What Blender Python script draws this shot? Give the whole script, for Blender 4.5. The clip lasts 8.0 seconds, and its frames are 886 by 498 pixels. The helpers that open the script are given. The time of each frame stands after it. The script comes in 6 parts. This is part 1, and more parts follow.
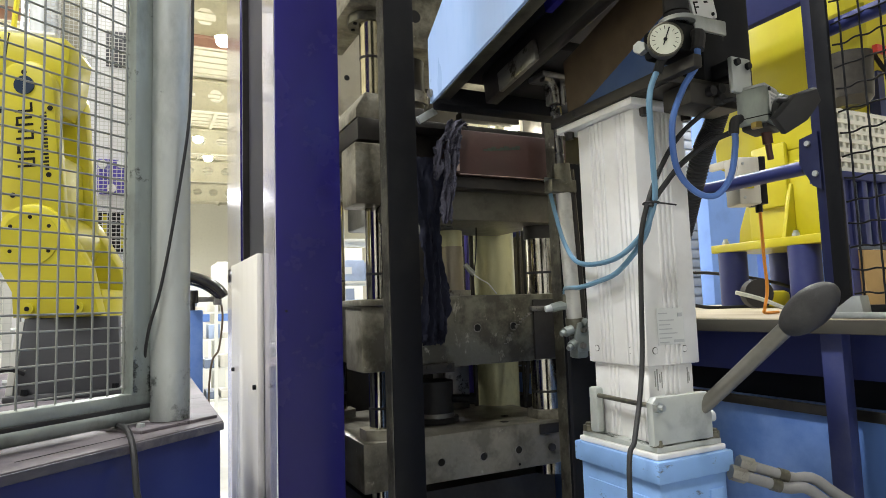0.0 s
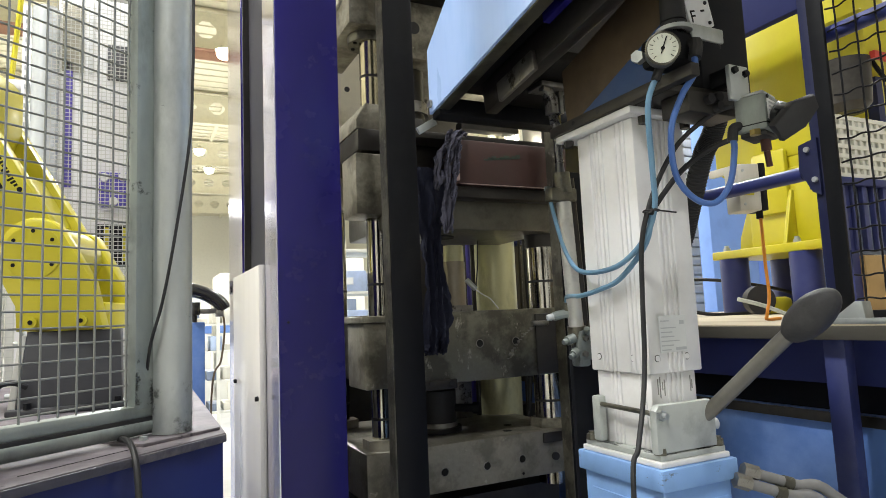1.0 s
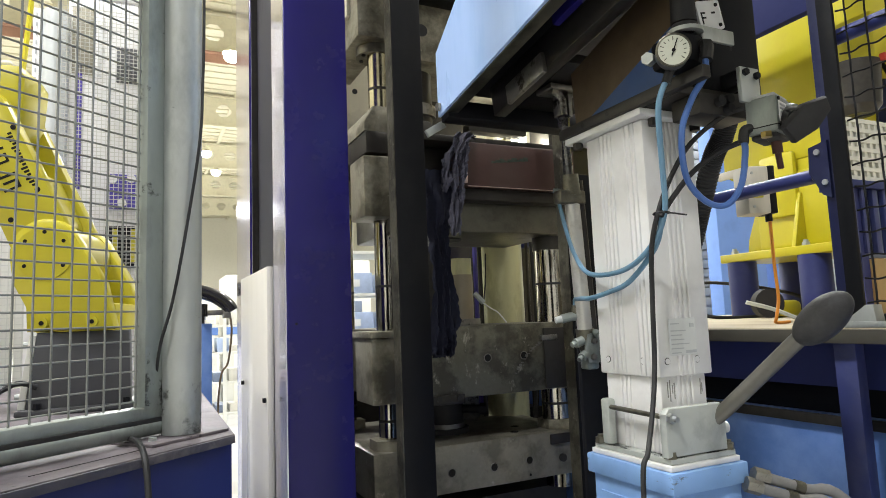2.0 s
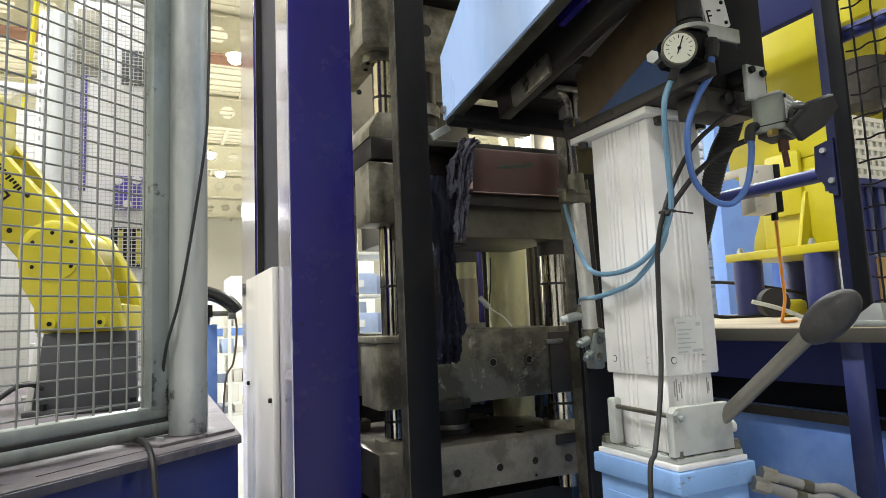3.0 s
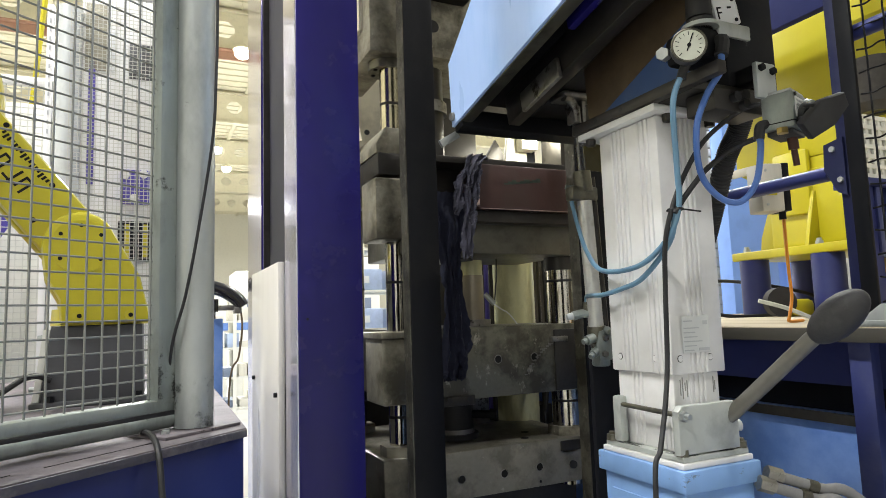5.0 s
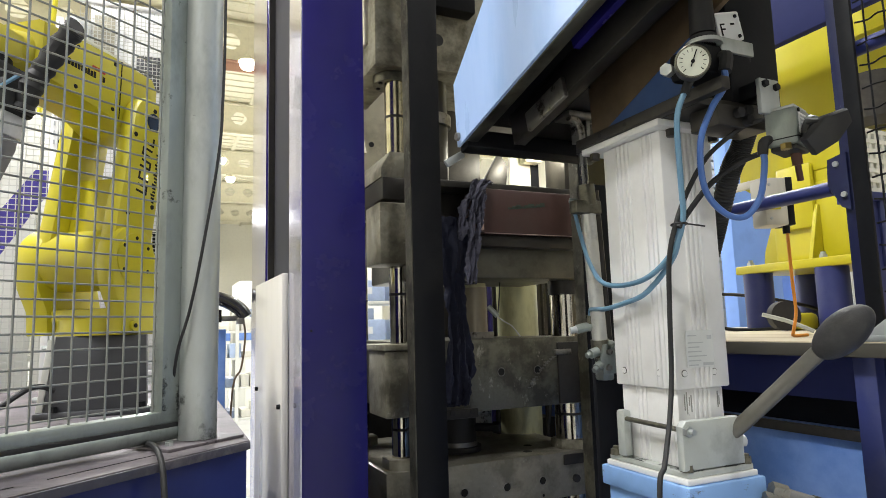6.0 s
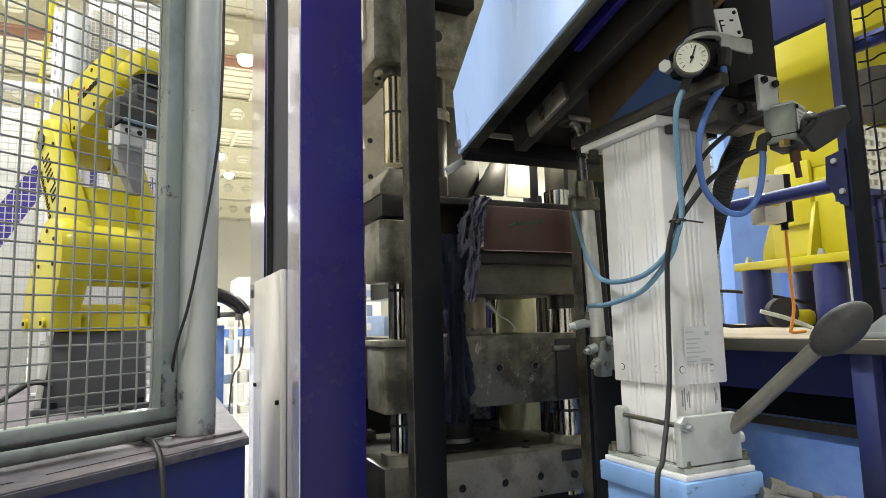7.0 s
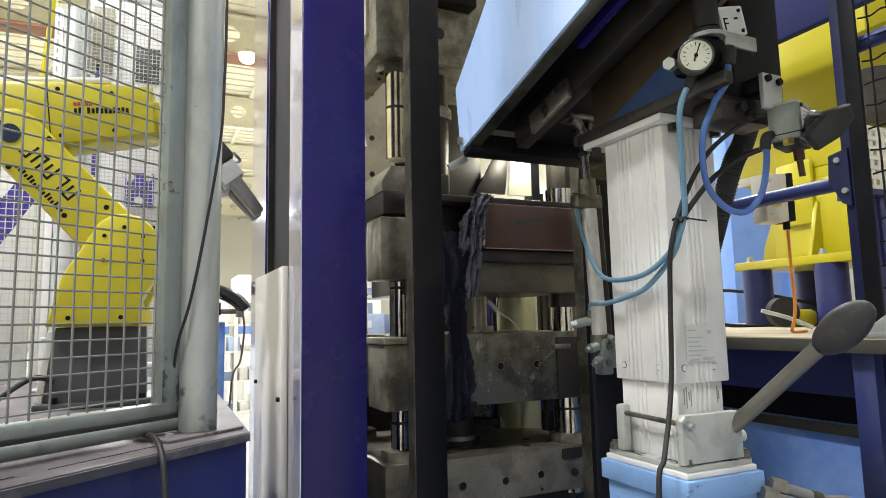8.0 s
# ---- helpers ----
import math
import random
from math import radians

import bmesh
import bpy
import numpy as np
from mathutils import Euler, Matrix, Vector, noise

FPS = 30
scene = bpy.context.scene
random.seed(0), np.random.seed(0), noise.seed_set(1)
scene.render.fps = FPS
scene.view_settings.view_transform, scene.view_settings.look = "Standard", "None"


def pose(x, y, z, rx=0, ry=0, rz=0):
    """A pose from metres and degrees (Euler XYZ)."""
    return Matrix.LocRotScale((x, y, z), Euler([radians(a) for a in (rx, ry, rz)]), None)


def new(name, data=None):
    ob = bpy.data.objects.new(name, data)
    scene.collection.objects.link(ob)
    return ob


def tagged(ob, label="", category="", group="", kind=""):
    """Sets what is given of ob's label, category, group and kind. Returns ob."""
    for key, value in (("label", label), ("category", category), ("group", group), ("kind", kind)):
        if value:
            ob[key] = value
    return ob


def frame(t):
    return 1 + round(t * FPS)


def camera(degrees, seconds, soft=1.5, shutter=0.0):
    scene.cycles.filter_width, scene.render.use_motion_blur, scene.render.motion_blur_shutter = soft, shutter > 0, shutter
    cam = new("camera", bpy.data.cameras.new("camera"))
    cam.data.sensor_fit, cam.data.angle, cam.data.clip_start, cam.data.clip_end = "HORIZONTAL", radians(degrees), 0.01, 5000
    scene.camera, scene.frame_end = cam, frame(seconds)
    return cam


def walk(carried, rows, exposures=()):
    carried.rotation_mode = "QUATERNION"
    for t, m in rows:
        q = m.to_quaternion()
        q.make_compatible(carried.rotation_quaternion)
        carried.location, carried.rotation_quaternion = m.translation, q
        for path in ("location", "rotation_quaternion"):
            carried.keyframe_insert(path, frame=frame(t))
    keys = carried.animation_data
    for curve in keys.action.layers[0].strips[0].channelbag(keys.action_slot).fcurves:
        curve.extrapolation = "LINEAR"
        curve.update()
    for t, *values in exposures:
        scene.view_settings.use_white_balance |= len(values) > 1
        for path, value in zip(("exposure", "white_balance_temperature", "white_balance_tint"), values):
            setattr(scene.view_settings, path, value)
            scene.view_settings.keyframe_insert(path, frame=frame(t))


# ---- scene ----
cam = camera(70.0, 8.0, soft=0.9)
walk(cam, [
    (0.0, pose(0.0082, -0.0026, 1.1015, 95.164, 1.899, -25.851)),
    (0.5, pose(0.0084, -0.0026, 1.1018, 95.404, 2.16, -25.704)),
    (1.0, pose(0.0077, -0.0048, 1.1018, 96.024, 2.462, -25.669)),
    (1.5, pose(0.005, -0.0034, 1.102, 96.198, 2.282, -25.437)),
    (3.0, pose(0.001, 0.0001, 1.0998, 96.335, 2.415, -24.811)),
    (3.5, pose(-0.0, 0.0, 1.1, 96.23, 2.21, -24.72)),
    (4.0, pose(-0.0003, 0.0014, 1.0987, 95.704, 2.147, -24.696)),
    (5.5, pose(-0.0019, 0.0018, 1.1004, 96.544, 1.733, -24.214)),
    (6.0, pose(-0.0044, -0.0004, 1.1024, 97.043, 1.566, -24.195)),
    (6.5, pose(-0.0053, -0.0011, 1.1026, 97.023, 1.421, -24.291)),
    (7.0, pose(-0.0044, -0.0006, 1.1019, 96.717, 1.497, -24.326)),
    (7.5, pose(-0.0046, 0.0012, 1.1, 96.594, 1.267, -24.376)),
    (8.0, pose(-0.007, 0.0021, 1.0999, 96.583, 1.214, -24.339)),
])

# ---- world and light ----
world = bpy.data.worlds.new("hall_air")
scene.world = world
world.use_nodes = True
world.node_tree.nodes["Background"].inputs["Color"].default_value = (0.9, 0.95, 1.0, 1)
world.node_tree.nodes["Background"].inputs["Strength"].default_value = 0.12
scene.view_settings.exposure = -0.25


def ceiling_lamp_light(x, y, z, size, watts, tint=(0.97, 0.97, 0.98)):
    data = bpy.data.lights.new("lamp_light", "AREA")
    data.shape, data.size, data.energy, data.color = "DISK", size, watts, tint
    ob = new("lamp_light", data)
    ob.location = (x, y, z)
    return ob


LAMPS = [(1.69, 13.95, 7.0), (2.45, 25.1, 7.0), (1.87, 22.4, 7.0), (-2.0, 2.0, 7.0), (-3.2, -1.6, 7.0),
         (2.6, -2.0, 7.0), (5.5, 2.2, 7.0), (3.6, 5.6, 7.0), (-3.0, 9.0, 7.0), (-1.5, 32.0, 7.0), (11.35, 17.9, 7.2)]
POWER = [1600, 1500, 1500, 620, 320, 110, 330, 460, 640, 2500, 900]
for (lx, ly, lz), watts in zip(LAMPS, POWER):
    ceiling_lamp_light(lx, ly, lz - 0.19, 0.6, watts)


# ---- materials ----
def mat(name, col, rough=0.5, metal=0.0, var=0.15, scale=60.0, stain=None, amount=0.35, patch=7.0, bump=0.08,
        stretch=(1, 1, 1), edge=(0.5, 0.68), coat=0.0, spec=0.5, wear=None, worn=(0.62, 0.66), rub=22.0, wear_stretch=(1, 1, 1)):
    m = bpy.data.materials.new(name)
    m.use_nodes = True
    t, l = m.node_tree.nodes, m.node_tree.links
    bsdf = t["Principled BSDF"]
    co = t.new("ShaderNodeTexCoord")
    mp = t.new("ShaderNodeMapping")
    mp.inputs["Scale"].default_value = stretch
    l.new(co.outputs["Object"], mp.inputs["Vector"])
    fine, broad = t.new("ShaderNodeTexNoise"), t.new("ShaderNodeTexNoise")
    for n, s, d in ((fine, scale, 6.0), (broad, patch, 8.0)):
        n.inputs["Scale"].default_value, n.inputs["Detail"].default_value = s, d
        n.inputs["Roughness"].default_value = 0.65
        l.new(mp.outputs["Vector"], n.inputs["Vector"])
    shade = t.new("ShaderNodeMix")
    shade.data_type = "RGBA"
    shade.inputs["A"].default_value = (*[c * (1 - var) for c in col], 1)
    shade.inputs["B"].default_value = (*[min(1, c * (1 + var)) for c in col], 1)
    l.new(fine.outputs["Fac"], shade.inputs["Factor"])
    ramp = t.new("ShaderNodeValToRGB")
    ramp.color_ramp.elements[0].position, ramp.color_ramp.elements[1].position = edge
    ramp.color_ramp.elements[1].color = (amount, amount, amount, 1)
    l.new(broad.outputs["Fac"], ramp.inputs["Fac"])
    dirt = t.new("ShaderNodeMix")
    dirt.data_type = "RGBA"
    dirt.inputs["B"].default_value = (*(stain or [c * 0.55 for c in col]), 1)
    l.new(ramp.outputs["Color"], dirt.inputs["Factor"])
    l.new(shade.outputs["Result"], dirt.inputs["A"])
    last = dirt
    if wear:  # small sharp marks: chips, scratches, spatter
        wm, wn, wr, last = t.new("ShaderNodeMapping"), t.new("ShaderNodeTexNoise"), t.new("ShaderNodeMapRange"), t.new("ShaderNodeMix")
        wm.inputs["Scale"].default_value = wear_stretch
        wn.inputs["Scale"].default_value, wn.inputs["Detail"].default_value, wn.inputs["Roughness"].default_value = rub, 9.0, 0.72
        wr.inputs["From Min"].default_value, wr.inputs["From Max"].default_value = worn
        last.data_type = "RGBA"
        last.inputs["B"].default_value = (*wear, 1)
        l.new(co.outputs["Object"], wm.inputs["Vector"])
        l.new(wm.outputs["Vector"], wn.inputs["Vector"])
        l.new(wn.outputs["Fac"], wr.inputs["Value"])
        l.new(wr.outputs["Result"], last.inputs["Factor"])
        l.new(dirt.outputs["Result"], last.inputs["A"])
    l.new(last.outputs["Result"], bsdf.inputs["Base Color"])
    gloss = t.new("ShaderNodeMapRange")
    gloss.inputs["To Min"].default_value, gloss.inputs["To Max"].default_value = max(0.03, rough - 0.1), min(1, rough + 0.14)
    l.new(broad.outputs["Fac"], gloss.inputs["Value"])
    l.new(gloss.outputs["Result"], bsdf.inputs["Roughness"])
    bsdf.inputs["Metallic"].default_value = metal
    bsdf.inputs["Coat Weight"].default_value = coat
    bsdf.inputs["Specular IOR Level"].default_value = spec
    b = t.new("ShaderNodeBump")
    b.inputs["Strength"].default_value, b.inputs["Distance"].default_value = bump, 0.004
    l.new(fine.outputs["Fac"], b.inputs["Height"])
    l.new(b.outputs["Normal"], bsdf.inputs["Normal"])
    return m


def glow(name, col, strength):
    m = bpy.data.materials.new(name)
    m.use_nodes = True
    bsdf = m.node_tree.nodes["Principled BSDF"]
    bsdf.inputs["Base Color"].default_value = (*col, 1)
    bsdf.inputs["Emission Color"].default_value = (*col, 1)
    bsdf.inputs["Emission Strength"].default_value = strength
    return m


M_blue = mat("dark_blue_paint", (0.022, 0.018, 0.165), 0.24, spec=0.28, var=0.06, scale=14, amount=0.25, bump=0.02, coat=0.0, wear=(0.05, 0.05, 0.16), worn=(0.69, 0.74), rub=14)
M_navy = mat("navy_paint", (0.02, 0.028, 0.13), 0.42, var=0.12, scale=30, amount=0.3, stain=(0.05, 0.07, 0.16))
M_skyblue = mat("sky_blue_paint", (0.24, 0.42, 0.76), 0.45, var=0.06, scale=25, amount=0.5, stain=(0.17, 0.3, 0.55), bump=0.05, wear=(0.13, 0.17, 0.25), worn=(0.61, 0.66), rub=17, wear_stretch=(1, 1, 2.2))
M_midblue = mat("worn_blue_paint", (0.11, 0.215, 0.53), 0.4, var=0.12, scale=12, stain=(0.24, 0.37, 0.68), amount=0.6, patch=4, wear=(0.2, 0.3, 0.55), worn=(0.66, 0.74), rub=9, wear_stretch=(1, 1, 0.5))
M_film = mat("blue_white_film", (0.37, 0.52, 0.82), 0.28, var=0.06, scale=9, stain=(0.24, 0.42, 0.74), amount=0.6, patch=7, bump=0.06, stretch=(1, 1.6, 0.3), coat=0.3)
M_black = mat("black_paint", (0.007, 0.0075, 0.0095), 0.48, spec=0.17, var=0.2, scale=70, stain=(0.02, 0.02, 0.02), amount=0.4, wear=(0.09, 0.085, 0.08), worn=(0.68, 0.74), rub=30)
M_blacksteel = mat("oily_black_steel", (0.042, 0.039, 0.035), 0.38, metal=0.5, var=0.3, scale=50, stain=(0.1, 0.09, 0.075), amount=0.4)
M_brown = mat("oily_brown_steel", (0.14, 0.1, 0.06), 0.36, metal=0.3, var=0.25, scale=24, stain=(0.04, 0.03, 0.022), amount=0.6, patch=5)
M_steel = mat("machined_steel", (0.36, 0.35, 0.32), 0.36, metal=0.85, var=0.15, scale=55, stain=(0.1, 0.09, 0.075), amount=0.75, patch=9, edge=(0.42, 0.66), bump=0.12, wear=(0.06, 0.05, 0.04), worn=(0.56, 0.63), rub=24)
M_dullsteel = mat("oily_press_steel", (0.19, 0.182, 0.14), 0.34, metal=0.7, var=0.2, scale=90, stain=(0.045, 0.042, 0.034), amount=0.65, patch=9, edge=(0.46, 0.56), bump=0.35, wear=(0.42, 0.4, 0.33), worn=(0.59, 0.68), rub=34, wear_stretch=(1, 1, 0.6))
# upright dark streaks paint both oil and the chrome's dark reflections
M_chrome = mat("chrome_rod", (0.7, 0.67, 0.58), 0.12, metal=1.0, var=0.12, scale=14, stain=(0.06, 0.05, 0.03), amount=0.9, patch=30, edge=(0.47, 0.58), stretch=(1, 1, 0.12), bump=0.02)
M_galv = mat("galvanised_steel", (0.5, 0.53, 0.52), 0.36, metal=0.6, var=0.12, scale=45, stain=(0.17, 0.19, 0.18), amount=0.5, patch=9, stretch=(1, 1, 0.45), bump=0.08, wear=(0.15, 0.165, 0.155), worn=(0.66, 0.72), rub=30)
M_galvdirty = mat("dirty_galvanised_steel", (0.34, 0.38, 0.36), 0.45, metal=0.5, var=0.15, scale=45, stain=(0.1, 0.11, 0.1), amount=0.7, patch=7, edge=(0.46, 0.66), stretch=(1, 1, 0.4), wear=(0.05, 0.055, 0.05), worn=(0.63, 0.7), rub=24)
M_wire = mat("galvanised_wire", (0.3, 0.31, 0.295), 0.4, metal=0.7, var=0.2, scale=90, amount=0.4)
M_whitepaint = mat("white_powder_coat", (0.8, 0.8, 0.79), 0.4, var=0.06, scale=45, stain=(0.5, 0.49, 0.46), amount=0.3, patch=11, bump=0.03, edge=(0.5, 0.75), wear=(0.25, 0.24, 0.21), worn=(0.68, 0.71), rub=44, wear_stretch=(1, 1, 0.5))
M_alu = mat("anodised_aluminium", (0.62, 0.65, 0.65), 0.42, metal=0.35, var=0.06, scale=40, stain=(0.4, 0.42, 0.42), amount=0.45, patch=9, bump=0.04)
M_cream = mat("cream_board", (0.62, 0.6, 0.52), 0.5, var=0.08, scale=8, stain=(0.4, 0.38, 0.32), amount=0.5, stretch=(1, 1, 0.15), patch=10)
M_yellow = mat("yellow_enamel", (0.52, 0.46, 0.015), 0.36, var=0.06, scale=20, stain=(0.48, 0.38, 0.02), amount=0.4, bump=0.03, coat=0.2)
M_grey = mat("dark_grey_enamel", (0.07, 0.072, 0.078), 0.45, var=0.1, scale=40, amount=0.3)
M_rubber = mat("black_rubber", (0.016, 0.016, 0.017), 0.6, var=0.25, scale=80, stain=(0.05, 0.05, 0.05), amount=0.5)
M_grip = mat("worn_dark_grip", (0.028, 0.028, 0.03), 0.55, var=0.3, scale=60, stain=(0.07, 0.07, 0.07), amount=0.6, patch=25, bump=0.3, wear=(0.2, 0.2, 0.19), worn=(0.64, 0.7), rub=40)
M_cloth = mat("grey_blue_rag", (0.075, 0.075, 0.105), 0.95, var=0.35, scale=120, stain=(0.03, 0.03, 0.045), amount=0.6, patch=20, bump=0.6)
M_redbox = mat("worn_red_paint", (0.05, 0.021, 0.017), 0.5, var=0.15, scale=40, stain=(0.05, 0.03, 0.025), amount=0.7, patch=9, bump=0.15, wear=(0.2, 0.15, 0.13), worn=(0.66, 0.7), rub=22, wear_stretch=(0.4, 1, 1))
M_bareedge = mat("bare_worn_edge", (0.5, 0.38, 0.34), 0.5, metal=0.3, var=0.3, scale=60, amount=0.6)
M_green = mat("green_smear", (0.03, 0.05, 0.035), 0.5, var=0.3, scale=60)
M_bluehose = mat("blue_air_hose", (0.07, 0.16, 0.45), 0.32, var=0.08, scale=30, amount=0.25)
M_tealhose = mat("pale_blue_air_hose", (0.15, 0.29, 0.42), 0.32, var=0.08, scale=30, amount=0.3)
M_orange = mat("orange_cable", (0.7, 0.26, 0.02), 0.5, var=0.1)
M_dial = mat("dial_face", (0.62, 0.64, 0.53), 0.4, var=0.03, amount=0.15)
M_ink = mat("black_print", (0.012, 0.012, 0.012), 0.7, spec=0.2)
M_wood = mat("worn_plywood", (0.42, 0.36, 0.25), 0.6, var=0.2, scale=30, stain=(0.22, 0.19, 0.14), amount=0.6, stretch=(1, 0.12, 1), bump=0.15)
M_table = mat("worn_table_edge", (0.07, 0.066, 0.055), 0.7, metal=0.0, spec=0.2, var=0.35, scale=35, stretch=(1, 0.15, 1), stain=(0.06, 0.058, 0.05), amount=0.6)
M_ledge = mat("dusty_steel_top", (0.1, 0.09, 0.1), 0.6, metal=0.0, spec=0.25, var=0.3, scale=60, stain=(0.22, 0.195, 0.205), amount=0.75, patch=5, edge=(0.42, 0.62), bump=0.2, wear=(0.045, 0.04, 0.045), worn=(0.58, 0.64), rub=20, wear_stretch=(0.5, 1, 1))
M_greencyl = mat("yellow_green_cylinder", (0.62, 0.61, 0.36), 0.3, metal=0.25, var=0.2, scale=20, stain=(0.14, 0.13, 0.06), amount=0.6, patch=9, stretch=(1, 1, 0.35))
M_wall = mat("white_hall_wall", (0.8, 0.78, 0.68), 0.7, var=0.03, scale=6, amount=0.15)
M_roof = mat("cream_roof_sheet", (0.72, 0.68, 0.52), 0.6, var=0.05, scale=8, amount=0.2)
M_floor = mat("concrete_floor", (0.42, 0.42, 0.4), 0.5, var=0.1, scale=10, amount=0.4, patch=1.2)
M_whitepanel = mat("white_panel", (0.68, 0.68, 0.62), 0.5, var=0.03, amount=0.15)
M_red = mat("red_plastic", (0.5, 0.04, 0.03), 0.45)
M_violet = mat("violet_blue_sheet", (0.09, 0.07, 0.42), 0.4, var=0.06, amount=0.2)
# lilac in this metal stands in for the bright sheen on the left faces
M_trim = mat("lilac_sheen_steel_trim", (0.78, 0.76, 0.88), 0.12, metal=1.0, var=0.03, scale=6, amount=0.25, stain=(0.55, 0.54, 0.75), patch=5, bump=0.01)
M_lamp = glow("lamp_glow", (1.0, 0.96, 0.82), 40.0)
M_white_plastic = mat("white_label", (0.75, 0.76, 0.76), 0.45, var=0.03, amount=0.1)
M_lever = mat("worn_lever_steel", (0.17, 0.165, 0.145), 0.42, metal=0.55, var=0.2, scale=50, stain=(0.14, 0.13, 0.12), amount=0.6, patch=16)
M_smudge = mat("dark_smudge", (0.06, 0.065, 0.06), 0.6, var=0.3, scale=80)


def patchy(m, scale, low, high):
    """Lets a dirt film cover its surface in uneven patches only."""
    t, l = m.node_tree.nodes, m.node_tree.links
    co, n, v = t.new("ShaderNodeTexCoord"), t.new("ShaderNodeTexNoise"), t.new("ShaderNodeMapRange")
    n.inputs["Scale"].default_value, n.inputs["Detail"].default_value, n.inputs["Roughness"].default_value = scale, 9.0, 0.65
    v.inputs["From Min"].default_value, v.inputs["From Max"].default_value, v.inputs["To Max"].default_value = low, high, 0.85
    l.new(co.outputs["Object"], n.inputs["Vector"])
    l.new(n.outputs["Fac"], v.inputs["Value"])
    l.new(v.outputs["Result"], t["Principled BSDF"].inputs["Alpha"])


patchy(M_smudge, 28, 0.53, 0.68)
M_redbeam = mat("dusty_red_beam", (0.42, 0.24, 0.17), 0.6, var=0.1)
M_plinth = mat("plinth_blue_paint", (0.014, 0.023, 0.13), 0.3, var=0.08, scale=14, amount=0.35, stain=(0.03, 0.045, 0.15), bump=0.03, wear=(0.06, 0.07, 0.17), worn=(0.66, 0.72), rub=14)
M_postnavy = mat("near_black_navy", (0.012, 0.016, 0.055), 0.35, var=0.2, scale=30, stain=(0.05, 0.06, 0.12), amount=0.4, wear=(0.16, 0.17, 0.22), worn=(0.64, 0.7), rub=30)
M_print = mat("grey_print", (0.45, 0.47, 0.48), 0.6, var=0.1)


# ---- building helpers ----
def box(bm, x0, x1, y0, y1, z0, z1, bev=0.0, m=None):
    c = Matrix.Translation(((x0 + x1) / 2, (y0 + y1) / 2, (z0 + z1) / 2)) @ Matrix.Diagonal((x1 - x0, y1 - y0, z1 - z0, 1))
    r = bmesh.ops.create_cube(bm, size=1, matrix=(m or Matrix()) @ c)
    if bev:
        es = list({e for v in r["verts"] for e in v.link_edges})
        bmesh.ops.bevel(bm, geom=es, offset=bev, segments=2, affect="EDGES", profile=0.5)
    return bm


def cyl(bm, p0, p1, r0, r1=None, n=24, caps=True):
    p0, p1 = Vector(p0), Vector(p1)
    d = p1 - p0
    m = Matrix.Translation((p0 + p1) / 2) @ d.to_track_quat("Z", "Y").to_matrix().to_4x4()
    bmesh.ops.create_cone(bm, cap_ends=caps, segments=n, radius1=r0, radius2=r0 if r1 is None else r1, depth=d.length, matrix=m)
    return bm


def ball(bm, c, sx, sy=None, sz=None, n=16, m=None):
    mm = (m or Matrix()) @ Matrix.Translation(c) @ Matrix.Diagonal((sx, sy or sx, sz or sx, 1))
    bmesh.ops.create_uvsphere(bm, u_segments=n, v_segments=max(6, n // 2), radius=1, matrix=mm)
    return bm


def prism(bm, pts, depth, m=None, bev=0.0):
    """Outline in the local xy plane, pushed along local z from 0 to depth."""
    m = m or Matrix()
    lo = [bm.verts.new(m @ Vector((x, y, 0))) for x, y in pts]
    hi = [bm.verts.new(m @ Vector((x, y, depth))) for x, y in pts]
    fs = [bm.faces.new(lo[::-1]), bm.faces.new(hi)]
    k = len(pts)
    for i in range(k):
        fs.append(bm.faces.new((lo[i], lo[(i + 1) % k], hi[(i + 1) % k], hi[i])))
    bmesh.ops.recalc_face_normals(bm, faces=fs)
    if bev:
        es = list({e for f in fs[:2] for e in f.edges})
        bmesh.ops.bevel(bm, geom=es, offset=bev, segments=2, affect="EDGES", profile=0.5)
    return bm


def smooth_path(pts, steps=8):
    p = [Vector(q) for q in pts]
    out = []
    for i in range(len(p) - 1):
        a, b, c, d = p[max(i - 1, 0)], p[i], p[i + 1], p[min(i + 2, len(p) - 1)]
        for s in range(steps):
            t = s / steps
            out.append(0.5 * (2 * b + (c - a) * t + (2 * a - 5 * b + 4 * c - d) * t * t + (3 * b - a - 3 * c + d) * t ** 3))
    return out + [p[-1]]


def tube(bm, pts, r, n=8, steps=8, rings=None):
    path = smooth_path(pts, steps) if steps else [Vector(q) for q in pts]
    up, loops = None, []
    for i, p in enumerate(path):
        d = (path[min(i + 1, len(path) - 1)] - path[max(i - 1, 0)]).normalized()
        side = d.orthogonal().normalized() if up is None else (up - d * up.dot(d)).normalized()
        up, other = side, d.cross(side)
        rr = r if rings is None else r * (1 + rings * (i % 2))
        loops.append([bm.verts.new(p + (side * math.cos(a) + other * math.sin(a)) * rr) for a in [2 * math.pi * k / n for k in range(n)]])
    for a, b in zip(loops, loops[1:]):
        for k in range(n):
            bm.faces.new((a[k], a[(k + 1) % n], b[(k + 1) % n], b[k]))
    bm.faces.new(loops[0][::-1]), bm.faces.new(loops[-1])
    return bm


def thing(name, loc, label, category, group="", kind=""):
    ob = new(name)
    ob.location = loc
    ob.empty_display_size = 0.05
    return tagged(ob, label, category, group, kind)


def where(ob):
    return ob.location + (where(ob.parent) if ob.parent else Vector((0, 0, 0)))


